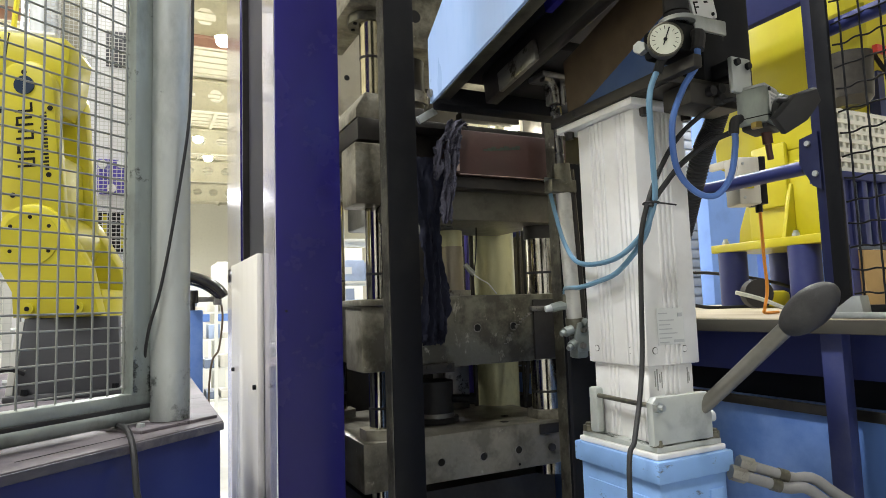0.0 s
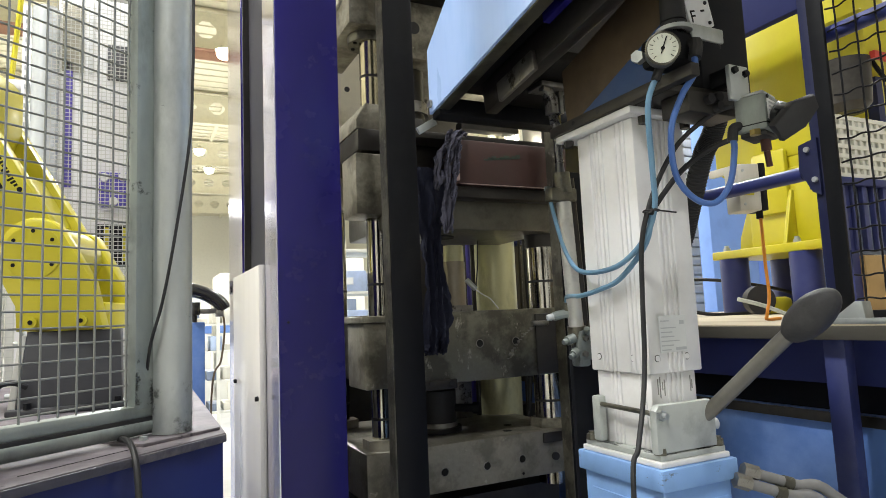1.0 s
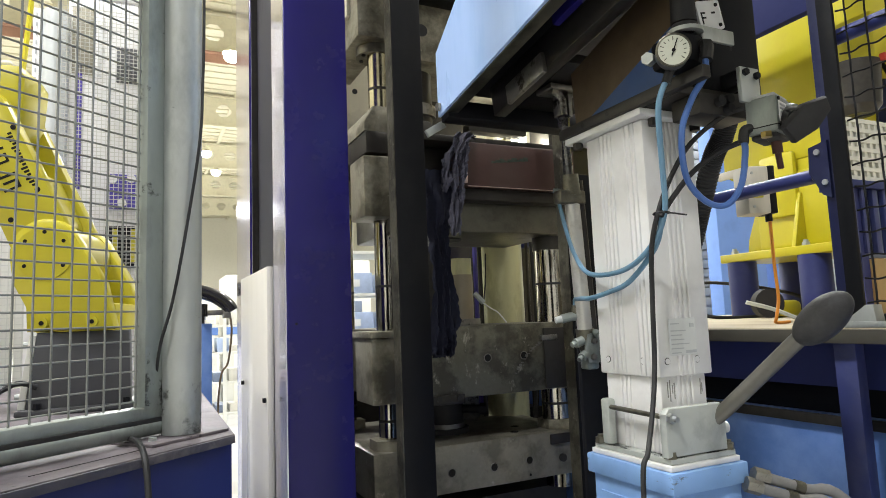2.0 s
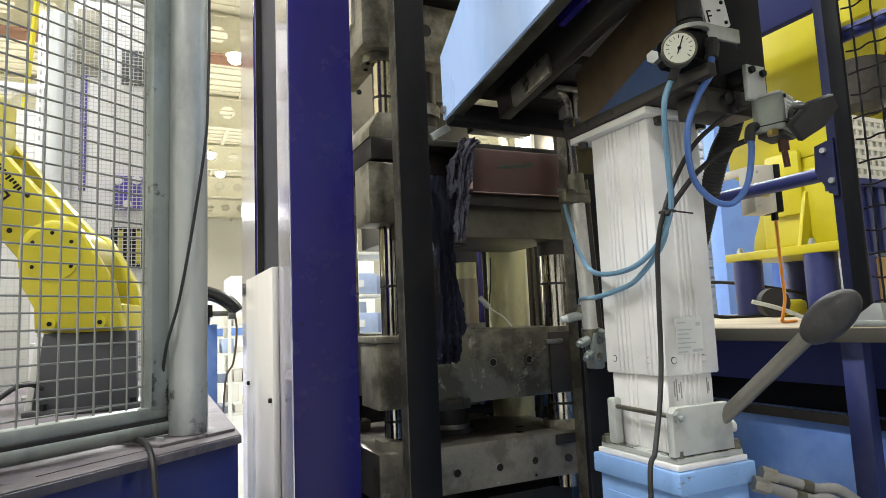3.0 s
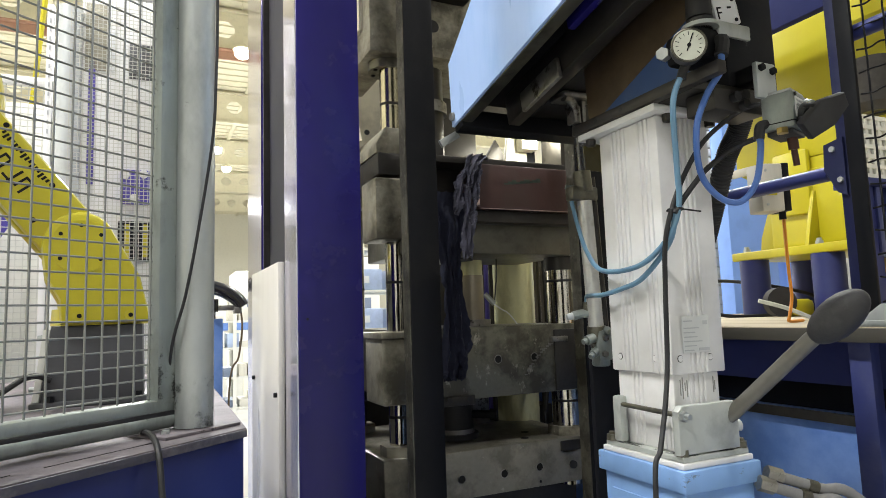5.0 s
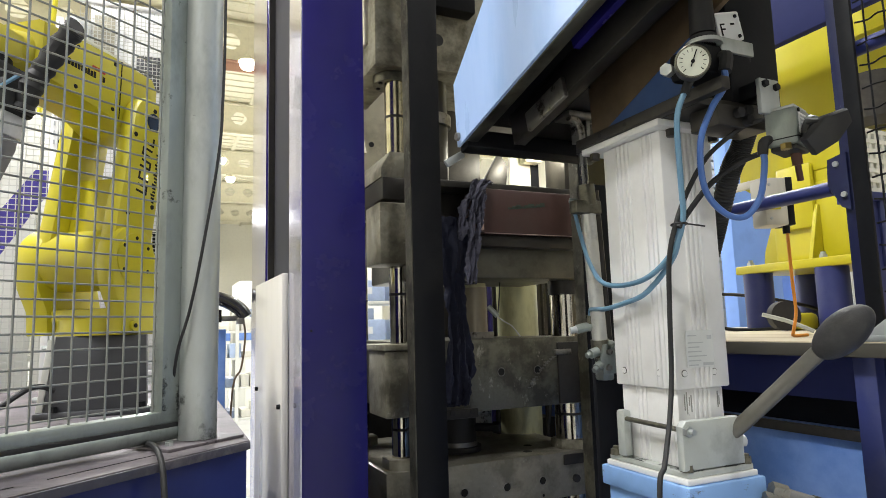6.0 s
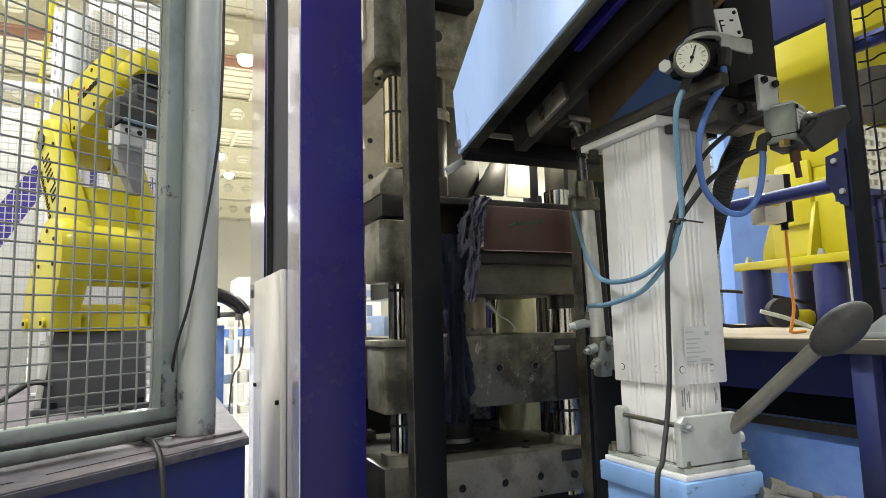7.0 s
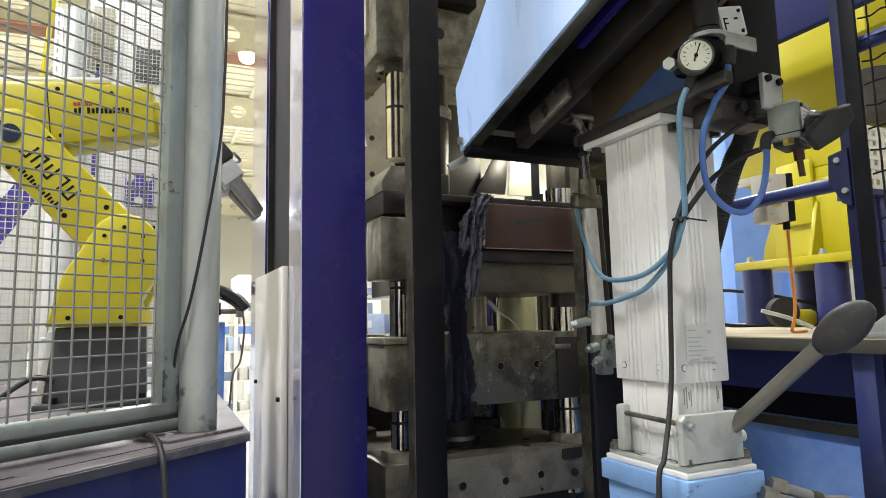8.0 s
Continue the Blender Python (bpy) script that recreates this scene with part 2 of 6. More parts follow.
def part(name, bm, material, parent=None, label="", flat=False, local=False):
    """One mesh object under a thing or a part; the mesh is given in the world's metres, or in the parent's if local."""
    me = bpy.data.meshes.new(name)
    if parent and not local:
        bmesh.ops.translate(bm, verts=bm.verts, vec=-where(parent))
    bm.normal_update()
    bm.to_mesh(me)
    bm.free()
    me.materials.append(material)
    if not flat:
        for p in me.polygons:
            p.use_smooth = True
        me.set_sharp_from_angle(angle=radians(35))
    ob = new(name, me)
    if parent:
        ob.parent = parent
    return tagged(ob, label)


def B():
    return bmesh.new()


def solo(name, bm, material, label, category, group="", kind=""):
    return tagged(part(name, bm, material), label, category, group, kind)


def bolt(bm, p, axis, r=0.006, h=0.005, n=6):
    p, a = Vector(p), Vector(axis)
    return cyl(bm, p, p + a * h, r, r * 0.92, n)


def across(y):
    """A plane with local x forward and local y up, pushed towards -y."""
    return Matrix(((1, 0, 0, 0), (0, 0, -1, y), (0, 1, 0, 0), (0, 0, 0, 1)))


# ---- hall ----
def hall():
    solo("floor", box(B(), -8, 14, -6, 48, -0.2, 0), M_floor, "grey concrete factory floor", "floor", kind="structure")
    solo("wall_north", box(B(), -8, 14, 48, 48.2, 0, 9), M_wall, "white far hall wall", "wall", kind="structure")
    # unseen wall behind the camera, its grey chosen to weaken reflections
    solo("wall_south", box(B(), -8, 14, -6.2, -6, 0, 9), M_darkwall, "unseen hall wall, greyed to weaken reflections", "wall", kind="structure")
    solo("wall_west", box(B(), -8.2, -8, -6, 48, 0, 9), M_wall, "white hall wall", "wall", kind="structure")
    solo("wall_east", box(B(), 14, 14.2, -6, 48, 0, 9), M_wall, "white hall wall", "wall", kind="structure")
    bm = box(B(), -8, 14, -6, 48, 9.0, 9.2)
    for i in range(108):
        y = -6 + i * 0.5
        box(bm, -8, 14, y, y + 0.2, 8.96, 9.001)
    solo("ceiling", bm, M_roof, "cream corrugated roof sheeting", "ceiling", kind="structure")
    for x in (-5.0, -2.4, 0.2, 2.8, 5.4, 8.0, 10.6):
        solo("roof_purlin", box(B(), x - 0.07, x + 0.07, -6, 48, 8.905, 8.955), M_roof, "cream steel roof purlin", "roof beam", "roof purlins", "structure")
    solo("crane_beam", box(box(B(), -8, 14, 15.3, 15.34, 7.36, 7.56), -8, 14, 15.2, 15.44, 7.56, 7.6), M_redbeam, "dusty red steel beam across the hall", "roof beam", kind="structure")
    for i, y in enumerate((4.0, 10.0, 16.0, 22.0, 28.0, 34.0, 40.0)):
        girder = thing("roof_girder", (0, y, 8.0), "cream steel roof girder with round holes in its web", "girder", "roof girders")
        bm = B()
        holes = [(-7.5 + k * 0.9) for k in range(24)]
        box(bm, -8, 14, y - 0.02, y + 0.02, 8.62, 8.86), box(bm, -8, 14, y - 0.02, y + 0.02, 7.9, 8.2)
        for a, b in zip([-8.0] + [h + 0.25 for h in holes], [h - 0.25 for h in holes] + [14]):
            box(bm, a, b, y - 0.02, y + 0.02, 8.195, 8.625)
        if y > 12:
            for h in holes:  # cut the corners of the holes
                for sx, sz, zc in ((1, 1, 8.2), (-1, 1, 8.2), (1, -1, 8.62), (-1, -1, 8.62)):
                    xc = h - sx * 0.25
                    q = [(xc, zc), (xc + sx * 0.15, zc), (xc, zc + sz * 0.15)]
                    prism(bm, q if sx * sz > 0 else q[::-1], 0.036, Matrix(((1, 0, 0, 0), (0, 0, -1, y + 0.018), (0, 1, 0, 0), (0, 0, 0, 1))))
        part("web", bm, M_roof, girder)
        part("top_flange", box(B(), -8, 14, y - 0.12, y + 0.12, 8.86, 8.9), M_roof, girder)
        part("bottom_flange", box(B(), -8, 14, y - 0.12, y + 0.12, 7.84, 7.9), M_roof, girder)


M_darkwall = mat("unseen_wall_grey", (0.38, 0.38, 0.38), 0.8, var=0.05)
hall()


def high_bay_lamp(x, y, z):
    lamp = thing("hall_lamp", (x, y, z), "round glowing high-bay hall lamp hung under the roof", "lamp", "hall lamps")
    part("housing", cyl(cyl(B(), (x, y, z + 0.06), (x, y, z + 0.14), 0.2, 0.12), (x, y, z + 0.14), (x, y, z + 0.2), 0.07), M_roof, lamp)
    part("hanger", cyl(B(), (x, y, z + 0.19), (x, y, 9.0), 0.006, n=6), M_roof, lamp)
    part("diffuser", ball(B(), (x, y, z - 0.02), 0.17, 0.17, 0.12, 20), M_lamp, lamp, "glowing lamp disc")


for spot in LAMPS:
    high_bay_lamp(*spot)


# ---- fenced robot cell ----
LEDGE = 0.93
FX, FY, FA = 0.055, 1.155, radians(37)  # the fence's line, seen from above
FD = Vector((math.cos(FA), math.sin(FA), 0))
FM = Matrix.Translation((FX, FY, 0)) @ Matrix.Rotation(FA, 4, "Z")  # fence space: x along it, y away from the camera


M_wornlip = mat("worn_dusty_lip", (0.07, 0.068, 0.09), 0.6, var=0.3, scale=40, stain=(0.2, 0.18, 0.19), amount=0.8, patch=18)


def machine_base():
    base = thing("robot_plinth", (-0.6, 1.8, 0), "dark blue steel machine base with a dusty steel top", "machine base")
    out = [(0.138, 1.092), (0.155, 2.5), (-1.6, 2.5), (-1.6, -0.33)]
    part("body", prism(B(), [(0.134, 1.098), (0.15, 2.49), (-1.59, 2.49), (-1.59, -0.31)], LEDGE - 0.0105, Matrix(), 0.003), M_plinth, base)
    part("top_plate", prism(B(), out, 0.01, Matrix.Translation((0, 0, LEDGE - 0.01)), 0.0015), M_ledge, base, "dusty grey steel top plate")
    em = Matrix.Translation((0.138, 1.092, LEDGE)) @ Matrix.Rotation(math.atan2(1.422, 1.738), 4, "Z")
    for a, b in ((-1.6, -0.34), (-0.3, -0.14)):
        part("seam", box(B(), a, b, 0.042, 0.0435, -0.002, 0.0006, 0, em), M_ink, base)
    part("edge_lip", box(B(), -2.1, -0.002, -0.004, 0.0, -0.014, -0.002, 0.001, em), M_wornlip, base, "dark worn front lip")
    return base


def pipe_post():
    post = thing("pipe_post", (0.06, 1.124, LEDGE), "upright galvanised steel pipe standing on the machine base", "post")
    part("pipe", cyl(B(), (0.06, 1.124, LEDGE + 0.006), (0.06, 1.124, 2.9), 0.0302, n=40), M_galv, post)
    m = Matrix.Translation((0.06, 1.124, LEDGE)) @ Matrix.Rotation(FA, 4, "Z")
    part("foot_plate", box(B(), -0.085, 0.06, -0.042, 0.06, 0.0, 0.005, 0.001, m), M_ledge, post)
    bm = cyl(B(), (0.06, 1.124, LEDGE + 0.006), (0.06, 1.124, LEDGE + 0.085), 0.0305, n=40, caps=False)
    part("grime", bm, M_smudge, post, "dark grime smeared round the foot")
    for x, y in ((-0.062, -0.012), (0.046, 0.02)):
        part("bolt", bolt(B(), m @ Vector((x, y, 0.005)), (0, 0, 1), 0.007, 0.005), M_galv, post)


def mesh_fence():
    fence = thing("mesh_fence", (FX, FY, LEDGE), "galvanised wire mesh fence panel in a steel tube frame", "fence")
    part("side_tube", box(B(), -0.074, -0.030, -0.016, 0.014, LEDGE + 0.045, 2.9, 0.007, FM), M_galvdirty, fence)
    part("bottom_tube", box(B(), -0.9, -0.029, -0.014, 0.013, LEDGE + 0.033, LEDGE + 0.053, 0.004, FM), M_galvdirty, fence)
    part("bottom_pipe", cyl(B(), FM @ Vector((-0.9, -0.004, LEDGE + 0.021)), FM @ Vector((-0.036, -0.004, LEDGE + 0.021)), 0.0145, n=20), M_galvdirty, fence)
    # black strip stands in for the shaded groove between tube and pipe
    part("groove_shade", box(B(), -0.9, -0.04, -0.0165, 0.01, LEDGE + 0.0265, LEDGE + 0.0345, 0.001, FM), M_rubber, fence)
    stain = [(-0.073, 0.055), (-0.034, 0.05), (-0.031, 0.08), (-0.038, 0.105), (-0.05, 0.12), (-0.058, 0.15), (-0.068, 0.14), (-0.073, 0.1)]
    part("grime", prism(B(), [(x, LEDGE + z) for x, z in stain], 0.0005, FM @ across(-0.0162)), M_smudge, fence, "dark grime in the corner")
    bm = B()
    z = LEDGE + 0.05 + 0.012
    while z < 2.3:
        cyl(bm, FM @ Vector((-0.9, 0.001, z)), FM @ Vector((-0.07, 0.001, z)), 0.0016, n=5)
        z += 0.0232
    for k in range(32):
        x = -0.079 - k * 0.0262
        cyl(bm, FM @ Vector((x, -0.002, LEDGE + 0.045)), FM @ Vector((x, -0.002, 2.3)), 0.0017, n=5)
    tagged(part("wire_mesh", bm, M_wire, fence), kind="stuff")


machine_base(), pipe_post(), mesh_fence()


# ---- press frame ----
M_slot = mat("grey_oily_plate", (0.3, 0.3, 0.3), 0.35, metal=0.5, var=0.12, scale=12, stain=(0.08, 0.075, 0.07), amount=0.8, patch=5, stretch=(1, 1, 0.2))


M_board = mat("pale_gloss_board", (0.72, 0.7, 0.65), 0.28, var=0.06, scale=8, stain=(0.6, 0.58, 0.53), amount=0.35, stretch=(1, 1, 0.15), patch=9, coat=0.2)


def blue_frame():
    f = thing("press_side_frame", (0.36, 1.8, 0), "glossy dark blue press side frame with a covered slot", "machine frame")
    part("front_column", box(B(), 0.285, 0.432, 1.393, 1.535, 0, 3.2, 0.004), M_blue, f)
    part("rear_column", box(B(), 0.285, 0.432, 1.895, 2.19, 0, 3.2, 0.004), M_blue, f)
    part("corner_trim", box(B(), 0.2825, 0.2848, 1.396, 1.532, 0, 3.2), M_trim, f, "polished steel corner trim with a painted lilac sheen")
    part("corner_trim", box(B(), 0.2825, 0.2848, 1.898, 2.187, 0, 3.2), M_trim, f)
    part("lower_web", box(B(), 0.345, 0.36, 1.535, 1.895, 0, 1.24), M_alu, f, "pale grey recessed web")
    part("inner_plate", box(B(), 0.288, 0.43, 1.889, 1.8945, 1.2, 3.2), M_slot, f, "grey oily inner plate")
    part("dark_strip", box(B(), 0.288, 0.306, 1.884, 1.889, 1.242, 3.2), M_blacksteel, f, "dark strip at the inner plate's edge")
    cover = part("cover_board", box(B(), 0.268, 0.284, 1.545, 1.985, 0, 1.242, 0.002), M_board, f, "pale cover board, scuffed")
    part("hole", cyl(B(), (0.305, 1.392, 1.102), (0.305, 1.395, 1.102), 0.003, n=8), M_ink, f)
    for y, z in ((1.565, 0.925), (1.93, 0.94)):
        part("screw", bolt(B(), (0.268, y, z), (-1, 0, 0), 0.006, 0.008, 10), M_black, cover)


def press_posts():
    for x0, x1, y0, y1, name in ((0.548, 0.626, 1.39, 1.437, "wide"), (1.042, 1.07, 1.39, 1.437, "slim")):
        p = thing("press_post", (x0, y0, 0), "black painted square steel post before the press", "post", "press posts")
        part("tube", box(B(), x0, x1, y0, y1, 0, 3.0, 0.004), M_black, p)
        if x0 > 1:
            part("red_mark", box(B(), x1 - 0.009, x1 - 0.003, y0 - 0.0012, y0 + 0.001, 0.945, 0.985), M_red, p, "small red paint mark")
        # paler strip paints the left side of the black post as lit
        part("lit_side", box(B(), x0 - 0.0025, x0, y0 + 0.004, y1 - 0.003, 0, 3.0), M_dullsteel, p, "pale strip painting the post's lit left side")


blue_frame(), press_posts()


# ---- press ----
def guide_columns():
    t = thing("guide_columns", (0.85, 1.8, 0), "chromed press guide columns with painted oil streaks and reflections", "guide columns")
    part("pedestal", box(B(), 0.56, 1.15, 1.62, 2.05, 0.0, 0.6), M_blacksteel, t)
    for x, y, r in ((0.597, 1.62, 0.028), (0.597, 2.0, 0.028), (1.132, 1.62, 0.043)):
        part("guide_column", cyl(B(), (x, y, 0.6), (x, y, 1.5), r, n=32), M_chrome, t, "shiny chromed guide column")
        for z in (0.835, 1.19):
            part("oil_ring", cyl(B(), (x, y, z), (x, y, z + 0.007), r + 0.0006, n=32), M_rubber, t)
    part("rear_column", cyl(B(), (1.155, 1.95, 0.6), (1.155, 1.95, 1.5), 0.078, n=32), M_greencyl, t, "stained yellow-green cylinder")
    for x, r in ((1.06, 0.008), (1.255, 0.006)):
        part("drip_pipe", cyl(B(), (x, 1.93, 0.6), (x, 1.93, 1.5), r, n=10), M_blacksteel, t)


M_blockgrey = mat("oily_block_steel", (0.34, 0.32, 0.25), 0.34, metal=0.35, var=0.25, scale=60, stain=(0.09, 0.08, 0.055), amount=0.85, patch=10, edge=(0.42, 0.6), bump=0.25, wear=(0.55, 0.52, 0.42), worn=(0.64, 0.7), rub=30, wear_stretch=(1, 1, 0.6))
M_oilrod = mat("oily_golden_rod", (0.6, 0.54, 0.37), 0.2, metal=1.0, var=0.15, scale=14, stain=(0.12, 0.1, 0.05), amount=0.8, patch=16, edge=(0.46, 0.62), stretch=(1, 1, 0.25))
M_ramsteel = mat("dark_ram_steel", (0.13, 0.125, 0.1), 0.36, metal=0.5, var=0.25, scale=60, stain=(0.04, 0.038, 0.03), amount=0.7, patch=8, bump=0.25, wear=(0.3, 0.29, 0.24), worn=(0.64, 0.7), rub=28)
M_bedsteel = mat("worn_bed_steel", (0.27, 0.255, 0.21), 0.38, metal=0.4, var=0.2, scale=80, stain=(0.07, 0.065, 0.05), amount=0.6, patch=8, edge=(0.46, 0.6), bump=0.3, wear=(0.45, 0.43, 0.36), worn=(0.62, 0.69), rub=30)


def press_bed():
    t = thing("press_bed", (0.85, 1.8, 0.7), "oily steel press bed with bolt holes", "press")
    part("bed_plate", box(B(), 0.53, 1.17, 1.56, 2.08, 0.628, 0.752, 0.004), M_bedsteel, t)
    for x, y, r in ((0.597, 1.62, 0.028), (0.597, 2.0, 0.028), (1.132, 1.62, 0.043)):
        part("guide_nut", cyl(B(), (x, y, 0.751), (x, y, 0.778), r + (0.027 if x < 1 else 0.016), n=6), M_blockgrey, t)
    for x, z in ((0.746, 0.68), (0.875, 0.678), (0.989, 0.682)):
        part("bolt_hole", cyl(B(), (x, 1.5597, z), (x, 1.564, z), 0.0105, n=16), M_ink, t)
        part("hole_rim", tube(B(), [(x + 0.0112 * math.cos(a), 1.5597, z + 0.0112 * math.sin(a)) for a in [2 * math.pi * k / 16 for k in range(17)]], 0.0012, 5, 0), M_steel, t)
    part("socket_screw", cyl(B(), (1.1, 1.5605, 0.676), (1.1, 1.552, 0.676), 0.011, n=16), M_rubber, t)
    part("tapped_hole", cyl(B(), (0.99, 1.5597, 0.642), (0.99, 1.564, 0.642), 0.004, n=10), M_ink, t)
    part("clamp_step", box(B(), 1.06, 1.13, 1.553, 1.56, 0.716, 0.745, 0.003), M_blacksteel, t)
    part("ejector_base", cyl(B(), (0.82, 1.75, 0.752), (0.82, 1.75, 0.767), 0.07, n=32), M_rubber, t)
    part("ejector_ring", cyl(B(), (0.82, 1.75, 0.767), (0.82, 1.75, 0.780), 0.058, n=32), M_steel, t, "bright steel ring")
    part("ejector", cyl(B(), (0.82, 1.75, 0.780), (0.82, 1.75, 0.872), 0.056, n=32), M_rubber, t)
    part("ejector_port", cyl(cyl(B(), (0.86, 1.71, 0.82), (0.905, 1.67, 0.82), 0.012, n=12), (0.9, 1.674, 0.82), (0.915, 1.66, 0.82), 0.017, n=6), M_black, t)
    part("rear_block", box(B(), 0.93, 1.02, 1.9, 2.0, 0.752, 0.95, 0.004), M_steel, t)
    for x, y in ((1.03, 1.7), (0.98, 1.62)):
        part("top_hole", cyl(B(), (x, y, 0.7505), (x, y, 0.7525), 0.013, n=16), M_ink, t)
    return t


def middle_plate():
    t = thing("middle_plate", (0.85, 1.8, 0.96), "oily steel moving press plate with scratches", "press plate")
    part("plate", box(B(), 0.60, 1.16, 1.56, 2.06, 0.873, 1.066, 0.004), M_dullsteel, t)
    part("guide_block", box(B(), 0.531, 0.6, 1.56, 1.70, 0.874, 1.045, 0.006), M_blockgrey, t)
    part("guide_flange", box(B(), 0.525, 0.64, 1.545, 1.71, 1.045, 1.062, 0.003), M_blockgrey, t)
    part("stop_plate", box(B(), 1.045, 1.1, 1.548, 1.56, 1.015, 1.03, 0.002), M_steel, t)
    part("strip", box(B(), 0.66, 0.79, 1.55, 1.56, 0.86, 0.885, 0.002), M_blacksteel, t)
    for x, z in ((0.87, 0.975), (0.988, 0.975), (1.1, 0.97)):
        part("bolt_hole", cyl(B(), (x, 1.5597, z), (x, 1.564, z), 0.0105, n=16), M_ink, t)
        part("hole_rim", tube(B(), [(x + 0.0112 * math.cos(a), 1.5597, z + 0.0112 * math.sin(a)) for a in [2 * math.pi * k / 16 for k in range(17)]], 0.0012, 5, 0), M_steel, t)
    for x in (0.713, 0.773):
        part("strip_screw", cyl(B(), (x, 1.5505, 0.876), (x, 1.547, 0.876), 0.0075, n=12), M_rubber, t)
    part("corner_block", box(B(), 1.055, 1.165, 1.552, 1.561, 0.876, 1.05, 0.003), M_blacksteel, t)
    bm = B()  # a weld-bright scratch running up across the face
    for k in range(14):
        x, z = 0.955 + k * 0.0075, 0.925 + 0.0105 * k - 0.0003 * k * k
        box(bm, x, x + 0.009, 1.5588, 1.5605, z, z + 0.003 + 0.002 * (k % 3))
    part("scratch", bm, M_steel, t, "long bright scratch")
    part("die_base", cyl(B(), (0.89, 1.75, 1.066), (0.89, 1.75, 1.085), 0.058, n=32), M_steel, t)
    part("die", cyl(B(), (0.89, 1.75, 1.085), (0.89, 1.75, 1.22), 0.039, n=32), M_bronze, t, "brownish steel die")
    part("die_top", cyl(B(), (0.89, 1.75, 1.22), (0.89, 1.75, 1.27), 0.037, n=32), M_greencyl, t)
    part("sensor_lead", tube(B(), [(0.96, 1.6, 1.07), (0.945, 1.62, 1.1), (0.93, 1.64, 1.115), (0.905, 1.66, 1.14)], 0.0022, 6, 5), M_white_plastic, t, "white sensor lead")
    part("sensor", cyl(B(), (0.915, 1.65, 1.13), (0.89, 1.66, 1.16), 0.008, n=10), M_galv, t)
    part("sensor_wire", tube(B(), [(0.915, 1.65, 1.13), (0.93, 1.66, 1.2), (0.945, 1.68, 1.28)], 0.002, 6, 5), M_rubber, t)
    return t


def ram():
    t = thing("press_ram", (0.85, 1.8, 1.35), "oily steel press ram with a worn red block", "press ram")
    part("ram_plate", box(B(), 0.60, 1.14, 1.54, 1.88, 1.29, 1.40, 0.006), M_ramsteel, t)
    part("ram_step", box(B(), 0.77, 1.135, 1.49, 1.54, 1.372, 1.404, 0.003), M_blacksteel, t)
    part("red_block", box(B(), 0.776, 1.14, 1.47, 1.62, 1.405, 1.528, 0.006), M_redbox, t, "worn red painted block")
    part("guide_block", box(B(), 0.516, 0.60, 1.54, 1.66, 1.326, 1.489, 0.006), M_blockgrey, t)
    part("top_block", prism(B(), [(0.528, 1.56), (0.66, 1.56), (0.66, 1.632), (0.556, 1.632), (0.528, 1.585)], 0.34, across(1.9), 0.004), M_blockgrey, t)
    part("spacer", box(B(), 0.53, 0.66, 1.555, 1.9, 1.5, 1.56, 0.004), M_blacksteel, t)
    part("inner_block", box(B(), 0.62, 0.82, 1.57, 1.9, 1.40, 1.531, 0.004), M_blacksteel, t)
    part("top_stop", box(B(), 0.64, 0.80, 1.72, 1.9, 1.55, 1.66, 0.004), M_blacksteel, t)
    part("top_frame", box(B(), 0.64, 1.15, 1.5, 1.95, 1.531, 1.55, 0.003), M_blacksteel, t)
    part("worn_edge", box(B(), 0.7745, 0.785, 1.4685, 1.48, 1.412, 1.522, 0.003), M_bareedge, t, "bare worn edge")
    part("worn_edge", box(B(), 0.786, 1.13, 1.4683, 1.475, 1.4045, 1.4062, 0.0004), M_bareedge, t)
    bm = B()
    for k in range(9):
        box(bm, 0.86 + k * 0.013, 0.874 + k * 0.013 + 0.004 * (k % 2), 1.4694, 1.472, 1.473 + 0.0015 * k, 1.478 + 0.0015 * k + 0.003 * (k % 3))
    part("green_smear", bm, M_green, t, "smeared green paint mark")
    part("bore", cyl(B(), (0.82, 1.7, 1.286), (0.82, 1.7, 1.291), 0.05, n=24), M_rubber, t)
    part("sleeve", cyl(B(), (1.132, 1.62, 1.25), (1.132, 1.62, 1.291), 0.047, n=32), M_blacksteel, t)
    return t


def crosshead():
    t = thing("crosshead", (0.7, 1.8, 1.9), "steel crosshead block with flanged rod", "press part")
    part("block", box(B(), 0.51, 0.60, 1.54, 1.9, 1.82, 2.4, 0.005), M_blockgrey, t)
    part("flange", cyl(B(), (0.587, 1.62, 1.795), (0.587, 1.62, 1.82), 0.055, n=32), M_dullsteel, t)
    part("rod", cyl(B(), (0.587, 1.6, 1.55), (0.587, 1.6, 1.8), 0.03, n=32), M_oilrod, t)
    part("rod_collar", cyl(B(), (0.587, 1.6, 1.69), (0.587, 1.6, 1.697), 0.0306, n=32), M_blacksteel, t)
    part("grease_nipple", box(B(), 0.607, 0.616, 1.55, 1.565, 1.745, 1.765, 0.002), M_white_plastic, t)
    part("side_plate", box(B(), 0.5, 0.515, 1.6, 1.9, 1.9, 2.4, 0.003), M_palesteel, t)
    for a in (20, 80, 140, 200, 260, 320):
        c = (0.587 + 0.043 * math.cos(radians(a)), 1.62 + 0.043 * math.sin(radians(a)), 1.795)
        part("flange_screw", bolt(B(), c, (0, 0, -1), 0.006, 0.003, 10), M_ink, t)
    return t


